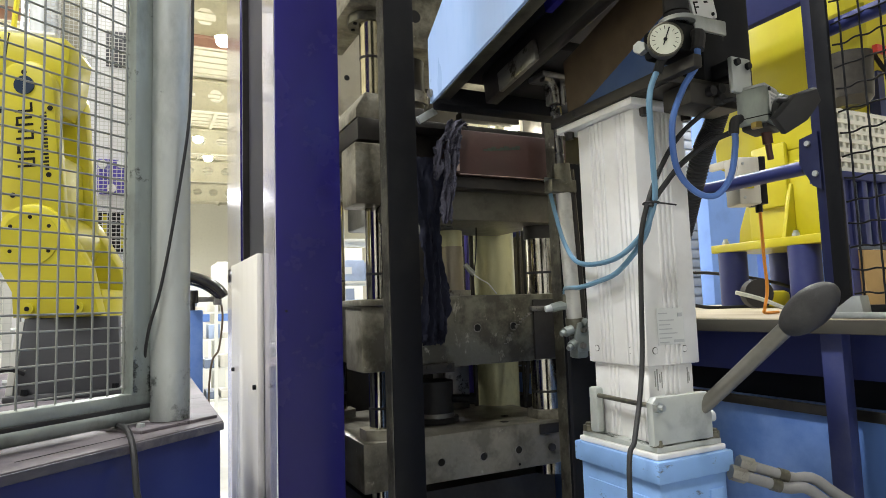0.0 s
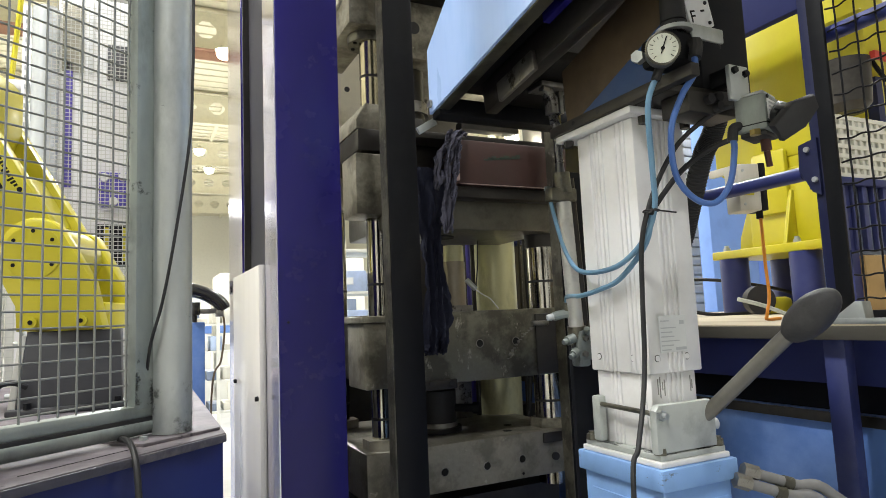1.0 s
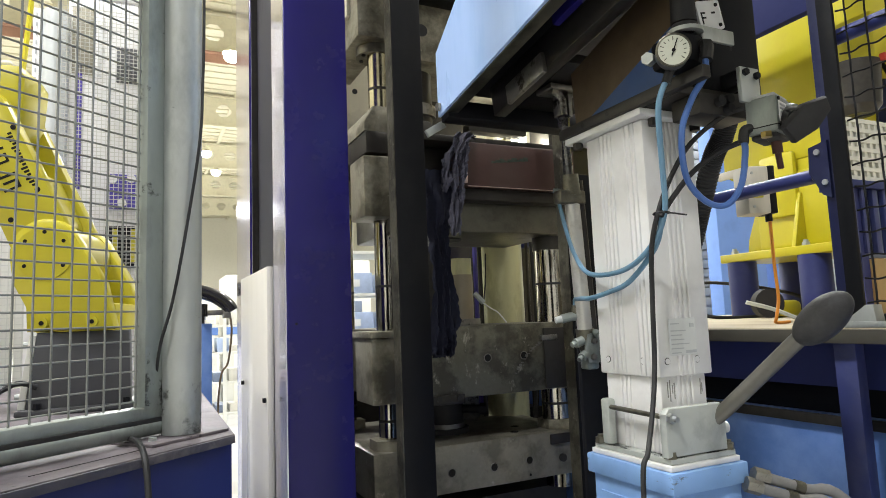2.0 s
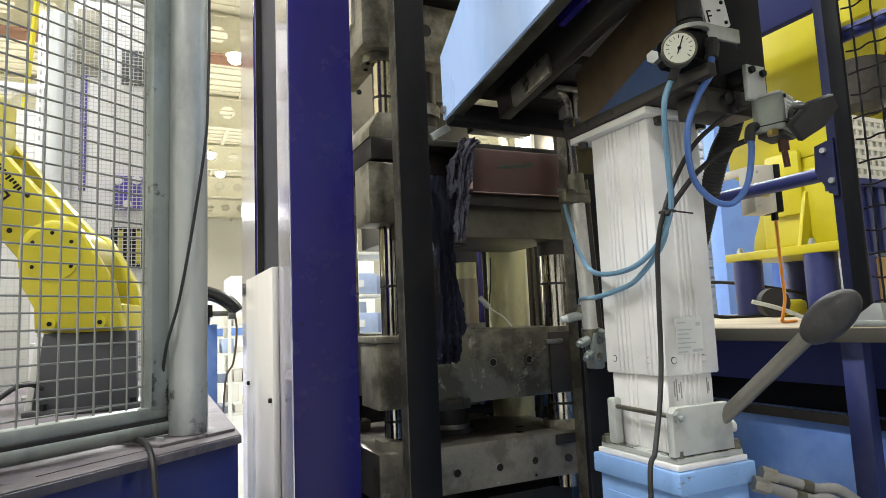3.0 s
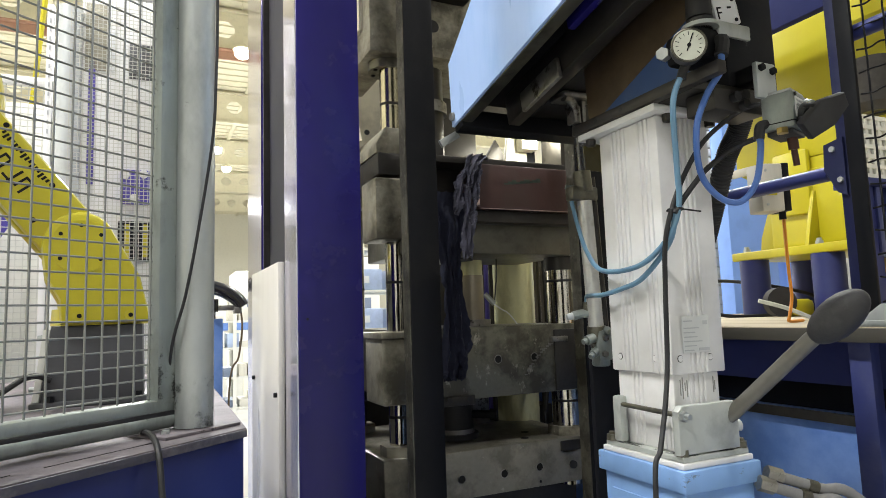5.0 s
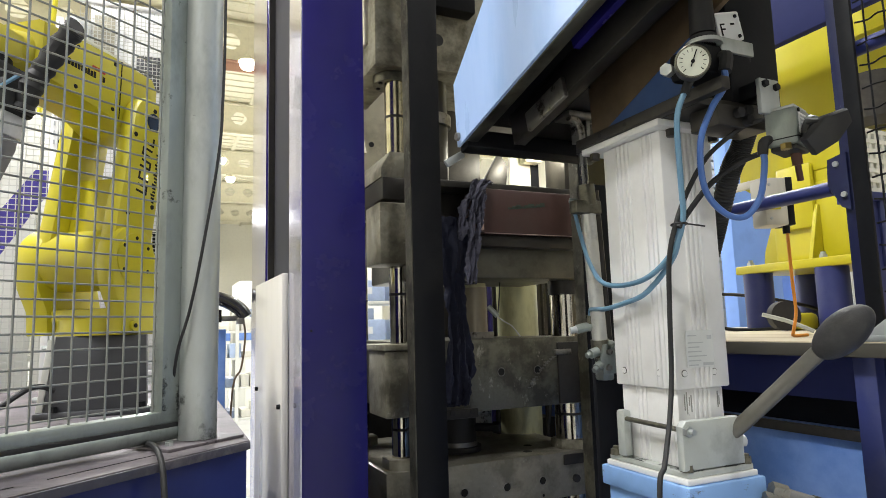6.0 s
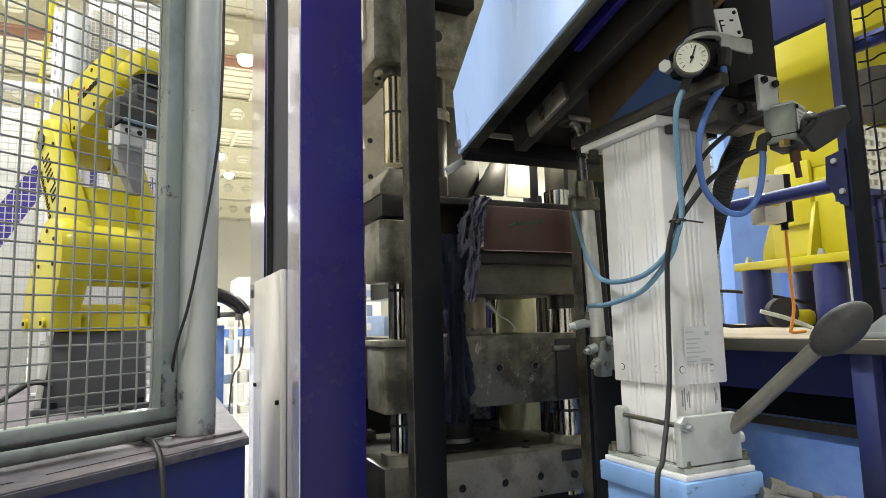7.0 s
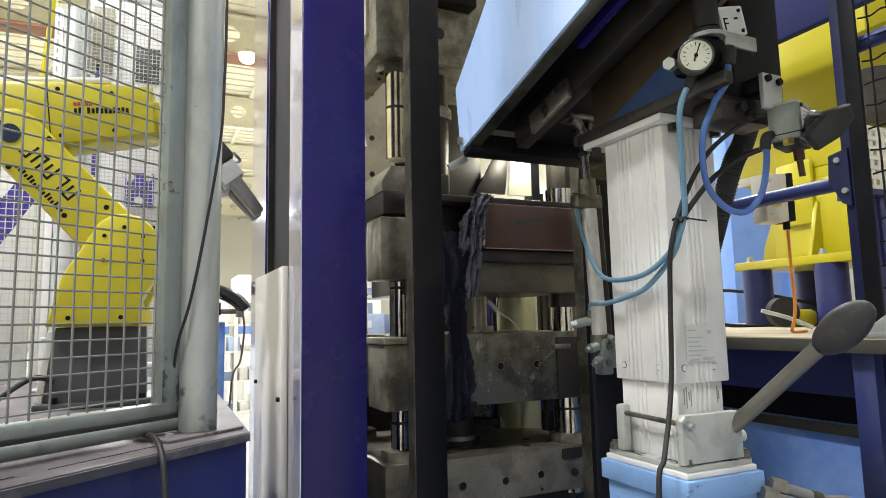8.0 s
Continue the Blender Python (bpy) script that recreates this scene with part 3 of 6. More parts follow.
def press_crown():
    t = thing("machine_back_frame", (0.85, 2.1, 0), "heavy pale steel machine frame with a back plate", "machine frame")
    part("left_plate", box(B(), 0.46, 0.70, 1.92, 1.98, 1.45, 2.7, 0.006), M_palesteel, t)
    part("left_rib", prism(B(), [(1.75, 1.62), (1.92, 1.62), (1.92, 1.95)], 0.02, Matrix(((0, 0, 1, 0.53), (1, 0, 0, 0), (0, 1, 0, 0), (0, 0, 0, 1)))), M_palesteel, t)
    part("crown_block", box(B(), 0.70, 1.5, 1.9, 2.3, 1.98, 2.9, 0.006), M_blockgrey, t)
    part("cross_cylinder", cyl(B(), (0.88, 2.05, 1.56), (0.88, 2.05, 1.98), 0.07, n=32), M_blacksteel, t)
    part("cylinder_ring", cyl(B(), (0.88, 2.05, 1.82), (0.88, 2.05, 1.86), 0.082, n=32), M_steel, t)
    part("bracket", box(B(), 0.80, 0.98, 1.84, 1.9, 2.18, 2.3, 0.006), M_black, t)
    for x, z in ((0.858, 2.09), (0.83, 2.25), (0.92, 2.25)):
        part("socket", cyl(B(), (x, 1.8985 if z < 2.2 else 1.8385, z), (x, 1.905 if z < 2.2 else 1.845, z), 0.022 if z < 2.2 else 0.012, n=16), M_rubber, t)
    for z in (1.58, 1.7, 1.85):
        part("screw_hole", cyl(B(), (0.62, 1.9185, z), (0.62, 1.925, z), 0.009, n=12), M_rubber, t)
    part("back_plate", box(B(), 0.98, 1.46, 2.2, 2.24, 0.75, 1.40, 0.004), M_blacksteel, t)
    part("violet_strip", box(B(), 1.118, 1.16, 2.07, 2.09, 0.75, 1.56, 0.002), M_violet, t, "violet-blue upright strip")
    part("low_back_plate", box(B(), 0.44, 0.97, 2.2, 2.24, 0.0, 0.98, 0.004), M_blacksteel, t)
    part("upper_back_plate", box(B(), 0.66, 1.2, 2.26, 2.3, 1.56, 2.0, 0.004), M_blacksteel, t)
    part("gable_plate", prism(B(), [(1.318, 1.62), (1.47, 1.62), (1.47, 1.755), (1.435, 1.86), (1.345, 1.86), (1.335, 1.80)], 0.02, across(2.262), 0.002), M_palesteel, t)
    part("dark_gusset", prism(B(), [(1.16, 1.62), (1.30, 1.62), (1.318, 1.76), (1.28, 1.82)], 0.02, across(2.258), 0.002), M_blacksteel, t)
    part("stop_block", box(B(), 1.475, 1.56, 2.06, 2.2, 1.60, 1.90, 0.006), M_blacksteel, t)
    part("slotted_bar", box(B(), 1.08, 1.33, 2.0, 2.05, 1.785, 1.815, 0.004), M_blacksteel, t)
    part("upper_side_plate", box(B(), 1.60, 1.95, 2.3, 2.34, 1.5, 2.1, 0.004), M_blacksteel, t)
    part("upper_beam", box(B(), 1.2, 1.95, 2.24, 2.28, 1.9, 2.1, 0.004), M_blacksteel, t)
    part("back_foot", box(B(), 1.0, 1.5, 2.1, 2.24, 0.0, 0.75), M_blacksteel, t)
    part("hose", tube(B(), [(1.24, 1.9, 0.76), (1.25, 1.88, 1.0), (1.245, 1.88, 1.3), (1.25, 1.9, 1.55)], 0.008, 8, 5), M_rubber, t)
    for x in (0.48, 1.45):
        part("tie_column", box(B(), x - 0.02, x + 0.02, 2.24, 2.3, 0, 2.0), M_black, t)


M_palesteel = mat("pale_machined_steel", (0.74, 0.7, 0.56), 0.4, metal=0.15, var=0.1, scale=40, stain=(0.2, 0.18, 0.14), amount=0.5, patch=8)
M_bronze = mat("brownish_die_steel", (0.34, 0.3, 0.23), 0.35, metal=0.6, var=0.15, scale=30, amount=0.5)
press_crown()
guide_columns()
THE_BED = press_bed()
THE_PLATE, THE_RAM, THE_CROSSHEAD = middle_plate(), ram(), crosshead()



def work_lamp():
    """A small bare lamp on the machine's back frame, burning behind the ram."""
    t = thing("work_lamp", (1.41, 2.17, 1.82), "small bright work lamp behind the press ram", "lamp")
    part("lamp_housing", box(B(), 1.375, 1.455, 2.185, 2.239, 1.775, 1.88, 0.006), M_palesteel, t)
    part("bulb", cyl(ball(B(), (1.407, 2.165, 1.838), 0.022, 0.02, 0.02), (1.407, 2.165, 1.80), (1.407, 2.165, 1.838), 0.02, n=20), M_lamp, t, "glowing bulb")
    part("cable", tube(B(), [(1.44, 2.2, 1.88), (1.46, 2.2, 1.95), (1.5, 2.21, 2.1)], 0.005, 6, 5), M_rubber, t)
    data = bpy.data.lights.new("lamp_light", "POINT")
    data.energy, data.shadow_soft_size, data.color = 5, 0.03, (1.0, 0.97, 0.82)
    ob = new("lamp_light", data)
    ob.location = (1.395, 2.1, 1.80)


work_lamp()

# ---- swing arm ----
PIV = Vector((0.7, 0.5, 1.645))


def swing_arm():
    a = thing("swing_arm", PIV, "dark steel swing arm with a blue filmed side panel", "machine arm")
    tilt = Matrix.Translation(PIV) @ Matrix.Rotation(radians(-10.7), 4, "X")
    # arm space: y along the arm, away from the pivot
    side = Matrix.Translation(PIV) @ Matrix(((0, 0, 1, 0), (1, 0, 0, 0), (0, 1, 0, 0), (0, 0, 0, 1)))
    part("side_panel", prism(B(), [(0.662, -0.145), (0.668, -0.005), (0.30, 0.27), (-0.1, 0.27), (-0.1, 0.0)], 0.006,
                             Matrix.Translation((0.56 - PIV.x, 0, 0)) @ side), M_film, a, "pale blue filmed side panel")
    part("cover_plate", box(B(), -0.134, 0.042, -0.35, 0.66, 0.03, 0.042, 0.002, tilt), M_black, a)
    part("hood", box(B(), -0.134, 0.19, -0.35, 0.66, 0.075, 0.085, 0.002, tilt), M_black, a)
    part("hood_post", box(B(), -0.12, -0.1, -0.2, 0.6, 0.042, 0.075, 0.001, tilt), M_black, a)
    part("underside_plate", box(B(), -0.01, 0.04, -0.35, 0.6, 0.008, 0.029, 0.002, tilt), M_blacksteel, a)
    part("rail", box(B(), -0.04, -0.012, -0.35, 0.62, -0.035, 0.03, 0.003, tilt), M_blacksteel, a)
    part("end_plate", box(B(), 0.04, 0.19, 0.455, 0.66, 0.008, 0.03, 0.002, tilt), M_blacksteel, a)
    part("rail_block", box(B(), -0.05, -0.04, 0.42, 0.55, -0.045, -0.004, 0.003, tilt), M_steel, a)
    part("side_bar", box(B(), -0.134, -0.108, -0.35, 0.655, -0.022, 0.03, 0.002, tilt), M_sidebar, a)
    part("blue_channel", box(B(), -0.07, -0.055, -0.35, 0.35, 0.0, 0.03, 0.002, tilt), M_blue, a)
    bar = part("end_bar", box(B(), -0.133, 0.2, 0.645, 0.68, -0.032, 0.008, 0.003, tilt), M_black, a)
    part("latch_tab", box(B(), -0.024, 0.024, -0.004, 0.004, -0.008, 0.008, 0.001, Matrix.Translation((0.558, 1.175, 1.478)) @ Matrix.Rotation(radians(-32), 4, "Y")), M_galv, bar)
    part("corner_screw", bolt(B(), (0.559, 1.154, 1.52), (-1, 0, 0), 0.009, 0.006, 12), M_steel, a)
    return a


M_sidebar = mat("worn_dark_bar", (0.13, 0.125, 0.1), 0.3, metal=0.7, var=0.3, scale=14, stain=(0.02, 0.02, 0.018), amount=0.9, patch=7, edge=(0.44, 0.6))
THE_ARM = swing_arm()


# ---- lifting column ----
M_scrape = mat("dark_scrape", (0.3, 0.3, 0.28), 0.6, var=0.3, scale=90)
M_label = mat("greyed_label", (0.66, 0.68, 0.67), 0.35, var=0.04, amount=0.2)
M_clamp = mat("grey_cast_plate", (0.5, 0.53, 0.5), 0.45, metal=0.2, var=0.1, scale=40, stain=(0.26, 0.27, 0.25), amount=0.6, patch=14, bump=0.15, wear=(0.16, 0.16, 0.14), worn=(0.66, 0.7), rub=26)

def lifting_column():
    t = thing("lifting_column", (0.77, 0.81, 0.0), "white ribbed aluminium lifting column on a sky-blue base", "lifting column")
    up = part("upper_profile", box(B(), 0.716, 0.826, 0.745, 0.885, 0.998, 1.405, 0.003), M_whitepaint, t)
    for y in (0.766, 0.776, 0.787, 0.821, 0.831, 0.841, 0.851):
        part("rib", box(B(), 0.7128, 0.718, y - 0.0027, y + 0.0027, 0.999, 1.404, 0.0018), M_whitepaint, up)
    for x in (0.756, 0.766, 0.776, 0.786):
        part("rib", box(B(), x - 0.0028, x + 0.0028, 0.7415, 0.747, 0.999, 1.404, 0.0018), M_whitepaint, up)
    part("lower_profile", box(B(), 0.722, 0.818, 0.752, 0.88, 0.88, 1.0, 0.005), M_whitepaint, t)
    part("top_plate", box(B(), 0.70, 0.856, 0.73, 0.925, 1.406, 1.418, 0.002), M_whitepaint, t)
    for y in (0.766, 0.776, 0.821, 0.831, 0.841):
        part("lower_rib", box(B(), 0.7198, 0.7235, y - 0.0026, y + 0.0026, 0.883, 0.999, 0.0015), M_whitepaint, t)
    for x in (0.756, 0.766, 0.776, 0.786):
        part("lower_rib", box(B(), x - 0.0028, x + 0.0028, 0.749, 0.753, 0.883, 0.999, 0.0015), M_whitepaint, t)
    for x, z0, z1 in ((0.7345, 0.966, 0.99), (0.739, 0.96, 0.993), (0.744, 0.972, 0.985), (0.748, 0.963, 0.988), (0.803, 0.966, 0.991), (0.806, 0.97, 0.984)):
        part("scrape", box(B(), x, x + 0.0016, 0.7512, 0.7522, z0, z1), M_scrape, t, "dark scrape in the paint")
    clamp = part("clamp_plate", prism(B(), [(0.70, 0.884), (0.822, 0.884), (0.822, 0.947), (0.814, 0.955), (0.708, 0.955), (0.70, 0.947)], 0.014, across(0.738), 0.0025), M_clamp, t, "grey cast clamp plate")
    for x, z in ((0.708, 0.941), (0.815, 0.942)):
        part("clamp_bolt", cyl(bolt(B(), (x, 0.724, z), (0, -1, 0), 0.0085, 0.007), (x, 0.717, z), (x, 0.709, z), 0.0045, n=10), M_galv, clamp)
    part("side_knob", cyl(B(), (0.822, 0.735, 0.915), (0.832, 0.733, 0.915), 0.009, n=14), M_alu, clamp)
    part("rear_bracket", box(B(), 0.70, 0.716, 0.852, 0.872, 0.884, 0.958, 0.004), M_clamp, t)
    part("clamp_rod", cyl(B(), (0.706, 0.735, 0.942), (0.706, 0.87, 0.945), 0.004, n=10), M_dullsteel, t)
    for x, y in ((0.712, 0.732), (0.83, 0.732), (0.708, 0.885)):
        part("foot_bolt", cyl(bolt(B(), (x, y, 0.882), (0, 0, 1), 0.0105, 0.01), (x, y, 0.889), (x, y, 0.896), 0.006, n=10), M_dullsteel, t)
    label = part("type_label", box(B(), 0.736, 0.792, 0.7406, 0.7414, 1.03, 1.087), M_label, t, "white type label with grey print")
    bm = B()
    for k, (a, b) in enumerate(((0.739, 0.757), (0.739, 0.77), (0.739, 0.762), (0.739, 0.766), (0.739, 0.776), (0.739, 0.764), (0.739, 0.758))):
        box(bm, a, b, 0.740, 0.7407, 1.078 - k * 0.0068 - 0.004 * (k > 0), 1.0797 - k * 0.0068 - 0.004 * (k > 0))
    box(bm, 0.768, 0.79, 0.740, 0.7407, 1.033, 1.0375)
    box(bm, 0.779, 0.788, 0.740, 0.7407, 1.073, 1.079)
    part("label_print", bm, M_print, label)
    for x in (0.732, 0.794):
        part("face_screw", cyl(B(), (x, 0.7455, 1.022), (x, 0.7435, 1.022), 0.0046, n=14), M_whitepaint, part("screw_ring", cyl(B(), (x, 0.746, 1.022), (x, 0.7443, 1.022), 0.0056, n=14), M_rubber, t))
    for y in (0.78, 0.862):
        part("face_screw", cyl(B(), (0.7165, y, 1.022), (0.7145, y, 1.022), 0.0046, n=14), M_whitepaint, part("screw_ring", cyl(B(), (0.717, y, 1.022), (0.7153, y, 1.022), 0.0056, n=14), M_rubber, t))
    part("foot_plate", box(B(), 0.70, 0.842, 0.72, 0.902, 0.8645, 0.873, 0.0015), M_whitepaint, t)
    part("foot_plate", box(B(), 0.704, 0.838, 0.724, 0.898, 0.8735, 0.882, 0.0015), M_clamp, t)
    part("base", box(B(), 0.701, 0.841, 0.72, 0.903, 0.0, 0.84, 0.006), M_skyblue, t, "sky-blue painted base")
    part("base_lip", box(B(), 0.694, 0.85, 0.713, 0.91, 0.832, 0.864, 0.003), M_skyblue, t, "sky-blue flange, paint chipped")
    part("floor_grime", box(B(), 0.7045, 0.8375, 0.7245, 0.8975, 0.8822, 0.8828), M_smudge, t, "dark grime on the foot plate")
    part("base_panel", box(B(), 0.80, 0.83, 0.7165, 0.7205, 0.2, 0.81, 0.002), M_skyblue, t)
    part("base_panel", box(B(), 0.6975, 0.7015, 0.742, 0.882, 0.2, 0.808, 0.002), M_skyblue, t)
    lever = part("lever", tube(B(), [(0.80, 0.745, 0.917), (0.818, 0.712, 0.95), (0.848, 0.615, 1.046), (0.853, 0.597, 1.062)], 0.0115, 16, 4), M_lever, t)
    c, d = Vector((0.858, 0.576, 1.080)), Vector((0.848, 0.61, 1.049)) - Vector((0.866, 0.545, 1.108))
    m = Matrix.Translation(c) @ d.to_track_quat("Z", "Y").to_matrix().to_4x4()
    part("grip", ball(B(), (0, 0, 0), 0.0265, 0.0265, 0.049, 32, m), M_grip, lever, "worn dark oval grip")
    return t


lifting_column()


# ---- work table ----
def work_table():
    t = thing("work_table", (2.5, 1.5, 0), "blue work table with a worn wooden top", "table")
    part("top", box(B(), 1.3, 3.45, -0.6, 3.0, 1.02, 1.05, 0.003), M_wood, t)
    part("edge_trim", box(B(), 1.292, 1.3, -0.6, 3.0, 1.018, 1.047, 0.002), M_table, t)
    part("front_panel", box(B(), 1.40, 1.42, -0.6, 3.0, 0.0, 0.854), M_midblue, t)
    part("apron", box(B(), 1.402, 1.42, -0.6, 3.0, 0.915, 1.02), M_navy, t)
    part("leg", box(B(), 1.315, 1.345, 0.822, 0.868, 0, 1.02, 0.002), M_navyleg, t)
    for x, y in ((3.36, 2.9), (3.36, -0.5), (1.33, -0.55), (1.33, 2.93)):
        part("leg", box(B(), x, x + 0.045, y, y + 0.045, 0, 1.02, 0.002), M_navyleg, t)
    part("black_beam", box(B(), 1.49, 1.56, -0.6, 3.0, 0.83, 0.925, 0.003), M_black, t)
    part("lower_beam", box(B(), 1.388, 1.3995, -0.6, 3.0, 0.83, 0.853, 0.002), M_blacksteel, t)


M_navyleg = mat("faded_navy_paint", (0.03, 0.04, 0.15), 0.4, var=0.12, amount=0.4, stain=(0.11, 0.12, 0.2))
work_table()


# ---- robot arm ----
RX, RY = -0.114, 1.70
ROBOT = thing("industrial_robot", (RX, RY, LEDGE), "yellow six-axis industrial robot on a dark grey pedestal", "robot")


def outline(p, q, rp, rq, n=12):
    """A rounded bar from p to q with end radii rp and rq, as a closed outline."""
    p, q = Vector((p[0], p[1])), Vector((q[0], q[1]))
    a = math.atan2(q.y - p.y, q.x - p.x)
    out = [(p.x + rp * math.cos(a + math.pi / 2 + math.pi * k / n), p.y + rp * math.sin(a + math.pi / 2 + math.pi * k / n)) for k in range(n + 1)]
    out += [(q.x + rq * math.cos(a - math.pi / 2 + math.pi * k / n), q.y + rq * math.sin(a - math.pi / 2 + math.pi * k / n)) for k in range(n + 1)]
    return out


def sub(parent, name, bm, material, label=""):
    return part(name, bm, material, parent, label, local=True)


def pedestal():
    bm = prism(B(), [(-0.108, 0.008), (0.095, 0.008), (0.09, 0.175), (-0.09, 0.175)], 0.184, across(0.092), 0.006)
    ped = sub(ROBOT, "pedestal", bm, M_grey, "dark grey cast pedestal")
    sub(ped, "base_flange", box(B(), -0.125, 0.11, -0.105, 0.105, 0.0, 0.014, 0.004), M_grey)
    sub(ped, "side_cover", prism(B(), [(-0.122, 0.014), (-0.1085, 0.014), (-0.0905, 0.168), (-0.104, 0.168)], 0.176, across(0.088), 0.002), M_whitepanel, "pale side cover")
    for y in (-0.06, 0.06):
        for z in (0.04, 0.15):
            sub(ped, "screw", bolt(B(), (-0.104 - (0.168 - z) * 0.117, y, z), (-1, 0, 0), 0.006, 0.012, 8), M_galv)
    for x in (-0.085, 0.085):
        sub(ped, "anchor_bolt", bolt(B(), (x, -0.1, 0.014), (0, 0, 1), 0.008, 0.012), M_black)


def turret():
    t = part("turret", cyl(B(), (0, 0, 0.175), (0, 0, 0.212), 0.102, 0.1, 40), M_yellow, ROBOT, "yellow rotating shoulder", local=True)
    body = [(-0.095, 0.0), (0.085, 0.0), (0.088, 0.05), (0.116, 0.1)] + \
           [(0.05 + 0.074 * math.cos(a), 0.16 + 0.074 * math.sin(a)) for a in [radians(d) for d in range(-10, 150, 16)]] + [(-0.07, 0.1)]
    for y, w in ((0.115, 0.045), (-0.08, 0.065)):
        sub(t, "cheek", prism(B(), [(x, z * 1.06 + 0.177) for x, z in body], w, across(y), 0.012), M_yellow)
    sub(t, "base_ring", box(B(), -0.085, 0.078, -0.085, 0.075, 0.205, 0.236, 0.008), M_yellow)
    sub(t, "barrel", cyl(B(), (0.05, -0.112, 0.346), (0.05, 0.112, 0.346), 0.07, n=40), M_yellow)
    for y in (0.115, -0.145):
        s = 1 if y > 0 else -1
        if s > 0:
            sub(t, "joint_disc", cyl(B(), (0.05, y, 0.346), (0.05, y + 0.003, 0.346), 0.058, n=40), M_yellow)
        for a in (35, 90, 145, 215, 325):
            c = Vector((0.05 + 0.047 * math.cos(radians(a)), y + s * 0.002, 0.346 + 0.047 * math.sin(radians(a))))
            sub(t, "socket_screw", bolt(B(), c, (0, s, 0), 0.0045, 0.002, 10), M_black)
        for x in (-0.05, 0.05):
            sub(t, "round_plug", cyl(B(), (x, y, 0.195), (x, y + s * 0.006, 0.195), 0.012, n=14), M_yellow)
            sub(t, "plug_screw", cyl(B(), (x, y, 0.195), (x, y + s * 0.008, 0.195), 0.005, n=8), M_black)
    return t


def upper_arm():
    u = part("upper_arm", prism(prism(B(), outline((0, 0.0), (0, 0.345), 0.064, 0.06), 0.042, across(0.105), 0.012),
                                outline((0, 0.0), (0, 0.345), 0.064, 0.06), 0.042, across(-0.063), 0.012), M_yellow, ROBOT, "yellow forked upper arm", local=True)
    sub(u, "web", box(B(), -0.045, 0.02, -0.07, 0.07, 0.06, 0.2, 0.01), M_yellow)
    for s in (1, -1):
        y = 0.105 * s
        sub(u, "elbow_cap", cyl(B(), (0, y, 0.345), (0, y + s * 0.004, 0.345), 0.021, n=24), M_bluecap, "dark blue elbow cap")
        for x, z in ((-0.05, 0.29), (0.05, 0.29), (-0.04, 0.14), (0.035, 0.1), (0.0, 0.375)):
            sub(u, "socket_screw", bolt(B(), (x, y, z), (0, s, 0), 0.006, 0.0015, 10), M_black)
        bm = B()
        for k in range(5):  # plain dark marks along the arm
            z = 0.16 + k * 0.031
            box(bm, -0.014, 0.022, y - 0.001, y + 0.0012 if s > 0 else y - 0.0012 + 0.002, z, z + 0.005)
            box(bm, -0.014 + 0.03 * (k % 2), -0.009 + 0.03 * (k % 2), y - 0.0011, y + 0.0011, z, z + 0.021)
            if k in (0, 2, 3):
                box(bm, -0.012, 0.018, y - 0.0012, y + 0.0013, z + 0.016, z + 0.021)
        sub(u, "side_marking", bm, M_ink, "dark marks on the arm")
        bm = B()
        for k in range(16):
            box(bm, -0.042, -0.034 + 0.003 * (k % 3), y - 0.001, y + 0.001, 0.15 + k * 0.0085, 0.155 + k * 0.0085)
        sub(u, "small_marking", bm, M_ink, "row of small dark marks")
    return u


def forearm():
    f = part("forearm", prism(B(), [(-0.066, 0.015), (-0.045, -0.036), (0.05, -0.036), (0.1, -0.014), (0.29, 0.006), (0.29, 0.124), (0.1, 0.137), (-0.045, 0.137), (-0.066, 0.11)],
                              0.13, across(0.065), 0.014), M_yellow, ROBOT, "yellow forearm", local=True)
    sub(f, "wrist_housing", cyl(B(), (0.285, 0, 0.054), (0.34, 0, 0.046), 0.05, 0.042, 32), M_yellow)
    sub(f, "dress_cover", box(B(), -0.02, 0.2, -0.045, 0.045, 0.136, 0.153, 0.008), M_whitepanel, "pale hose cover")
    sub(f, "seam", box(B(), 0.068, 0.070, -0.0665, 0.0665, -0.012, 0.13), M_ink)
    for s in (1, -1):
        bm = B()
        for k in range(13):
            if k != 2:
                box(bm, 0.12 + k * 0.009, 0.126 + k * 0.009, s * 0.0655 - 0.001, s * 0.0655 + 0.001, 0.056, 0.068 + 0.002 * (k % 2))
        sub(f, "type_marking", bm, M_ink, "row of dark marks")
        bm = B()
        for k in range(5):
            box(bm, 0.12 + k * 0.008, 0.126 + k * 0.008, s * 0.0655 - 0.001, s * 0.0655 + 0.001, 0.075, 0.083)
        sub(f, "red_marking", bm, M_red, "row of red marks")
        for x, z in ((0.09, 0.115), (0.09, 0.005), (0.2, 0.105), (0.2, 0.015)):
            sub(f, "socket_screw", bolt(B(), (x, s * 0.065, z), (0, s, 0), 0.005, 0.0015, 10), M_black)
    return f


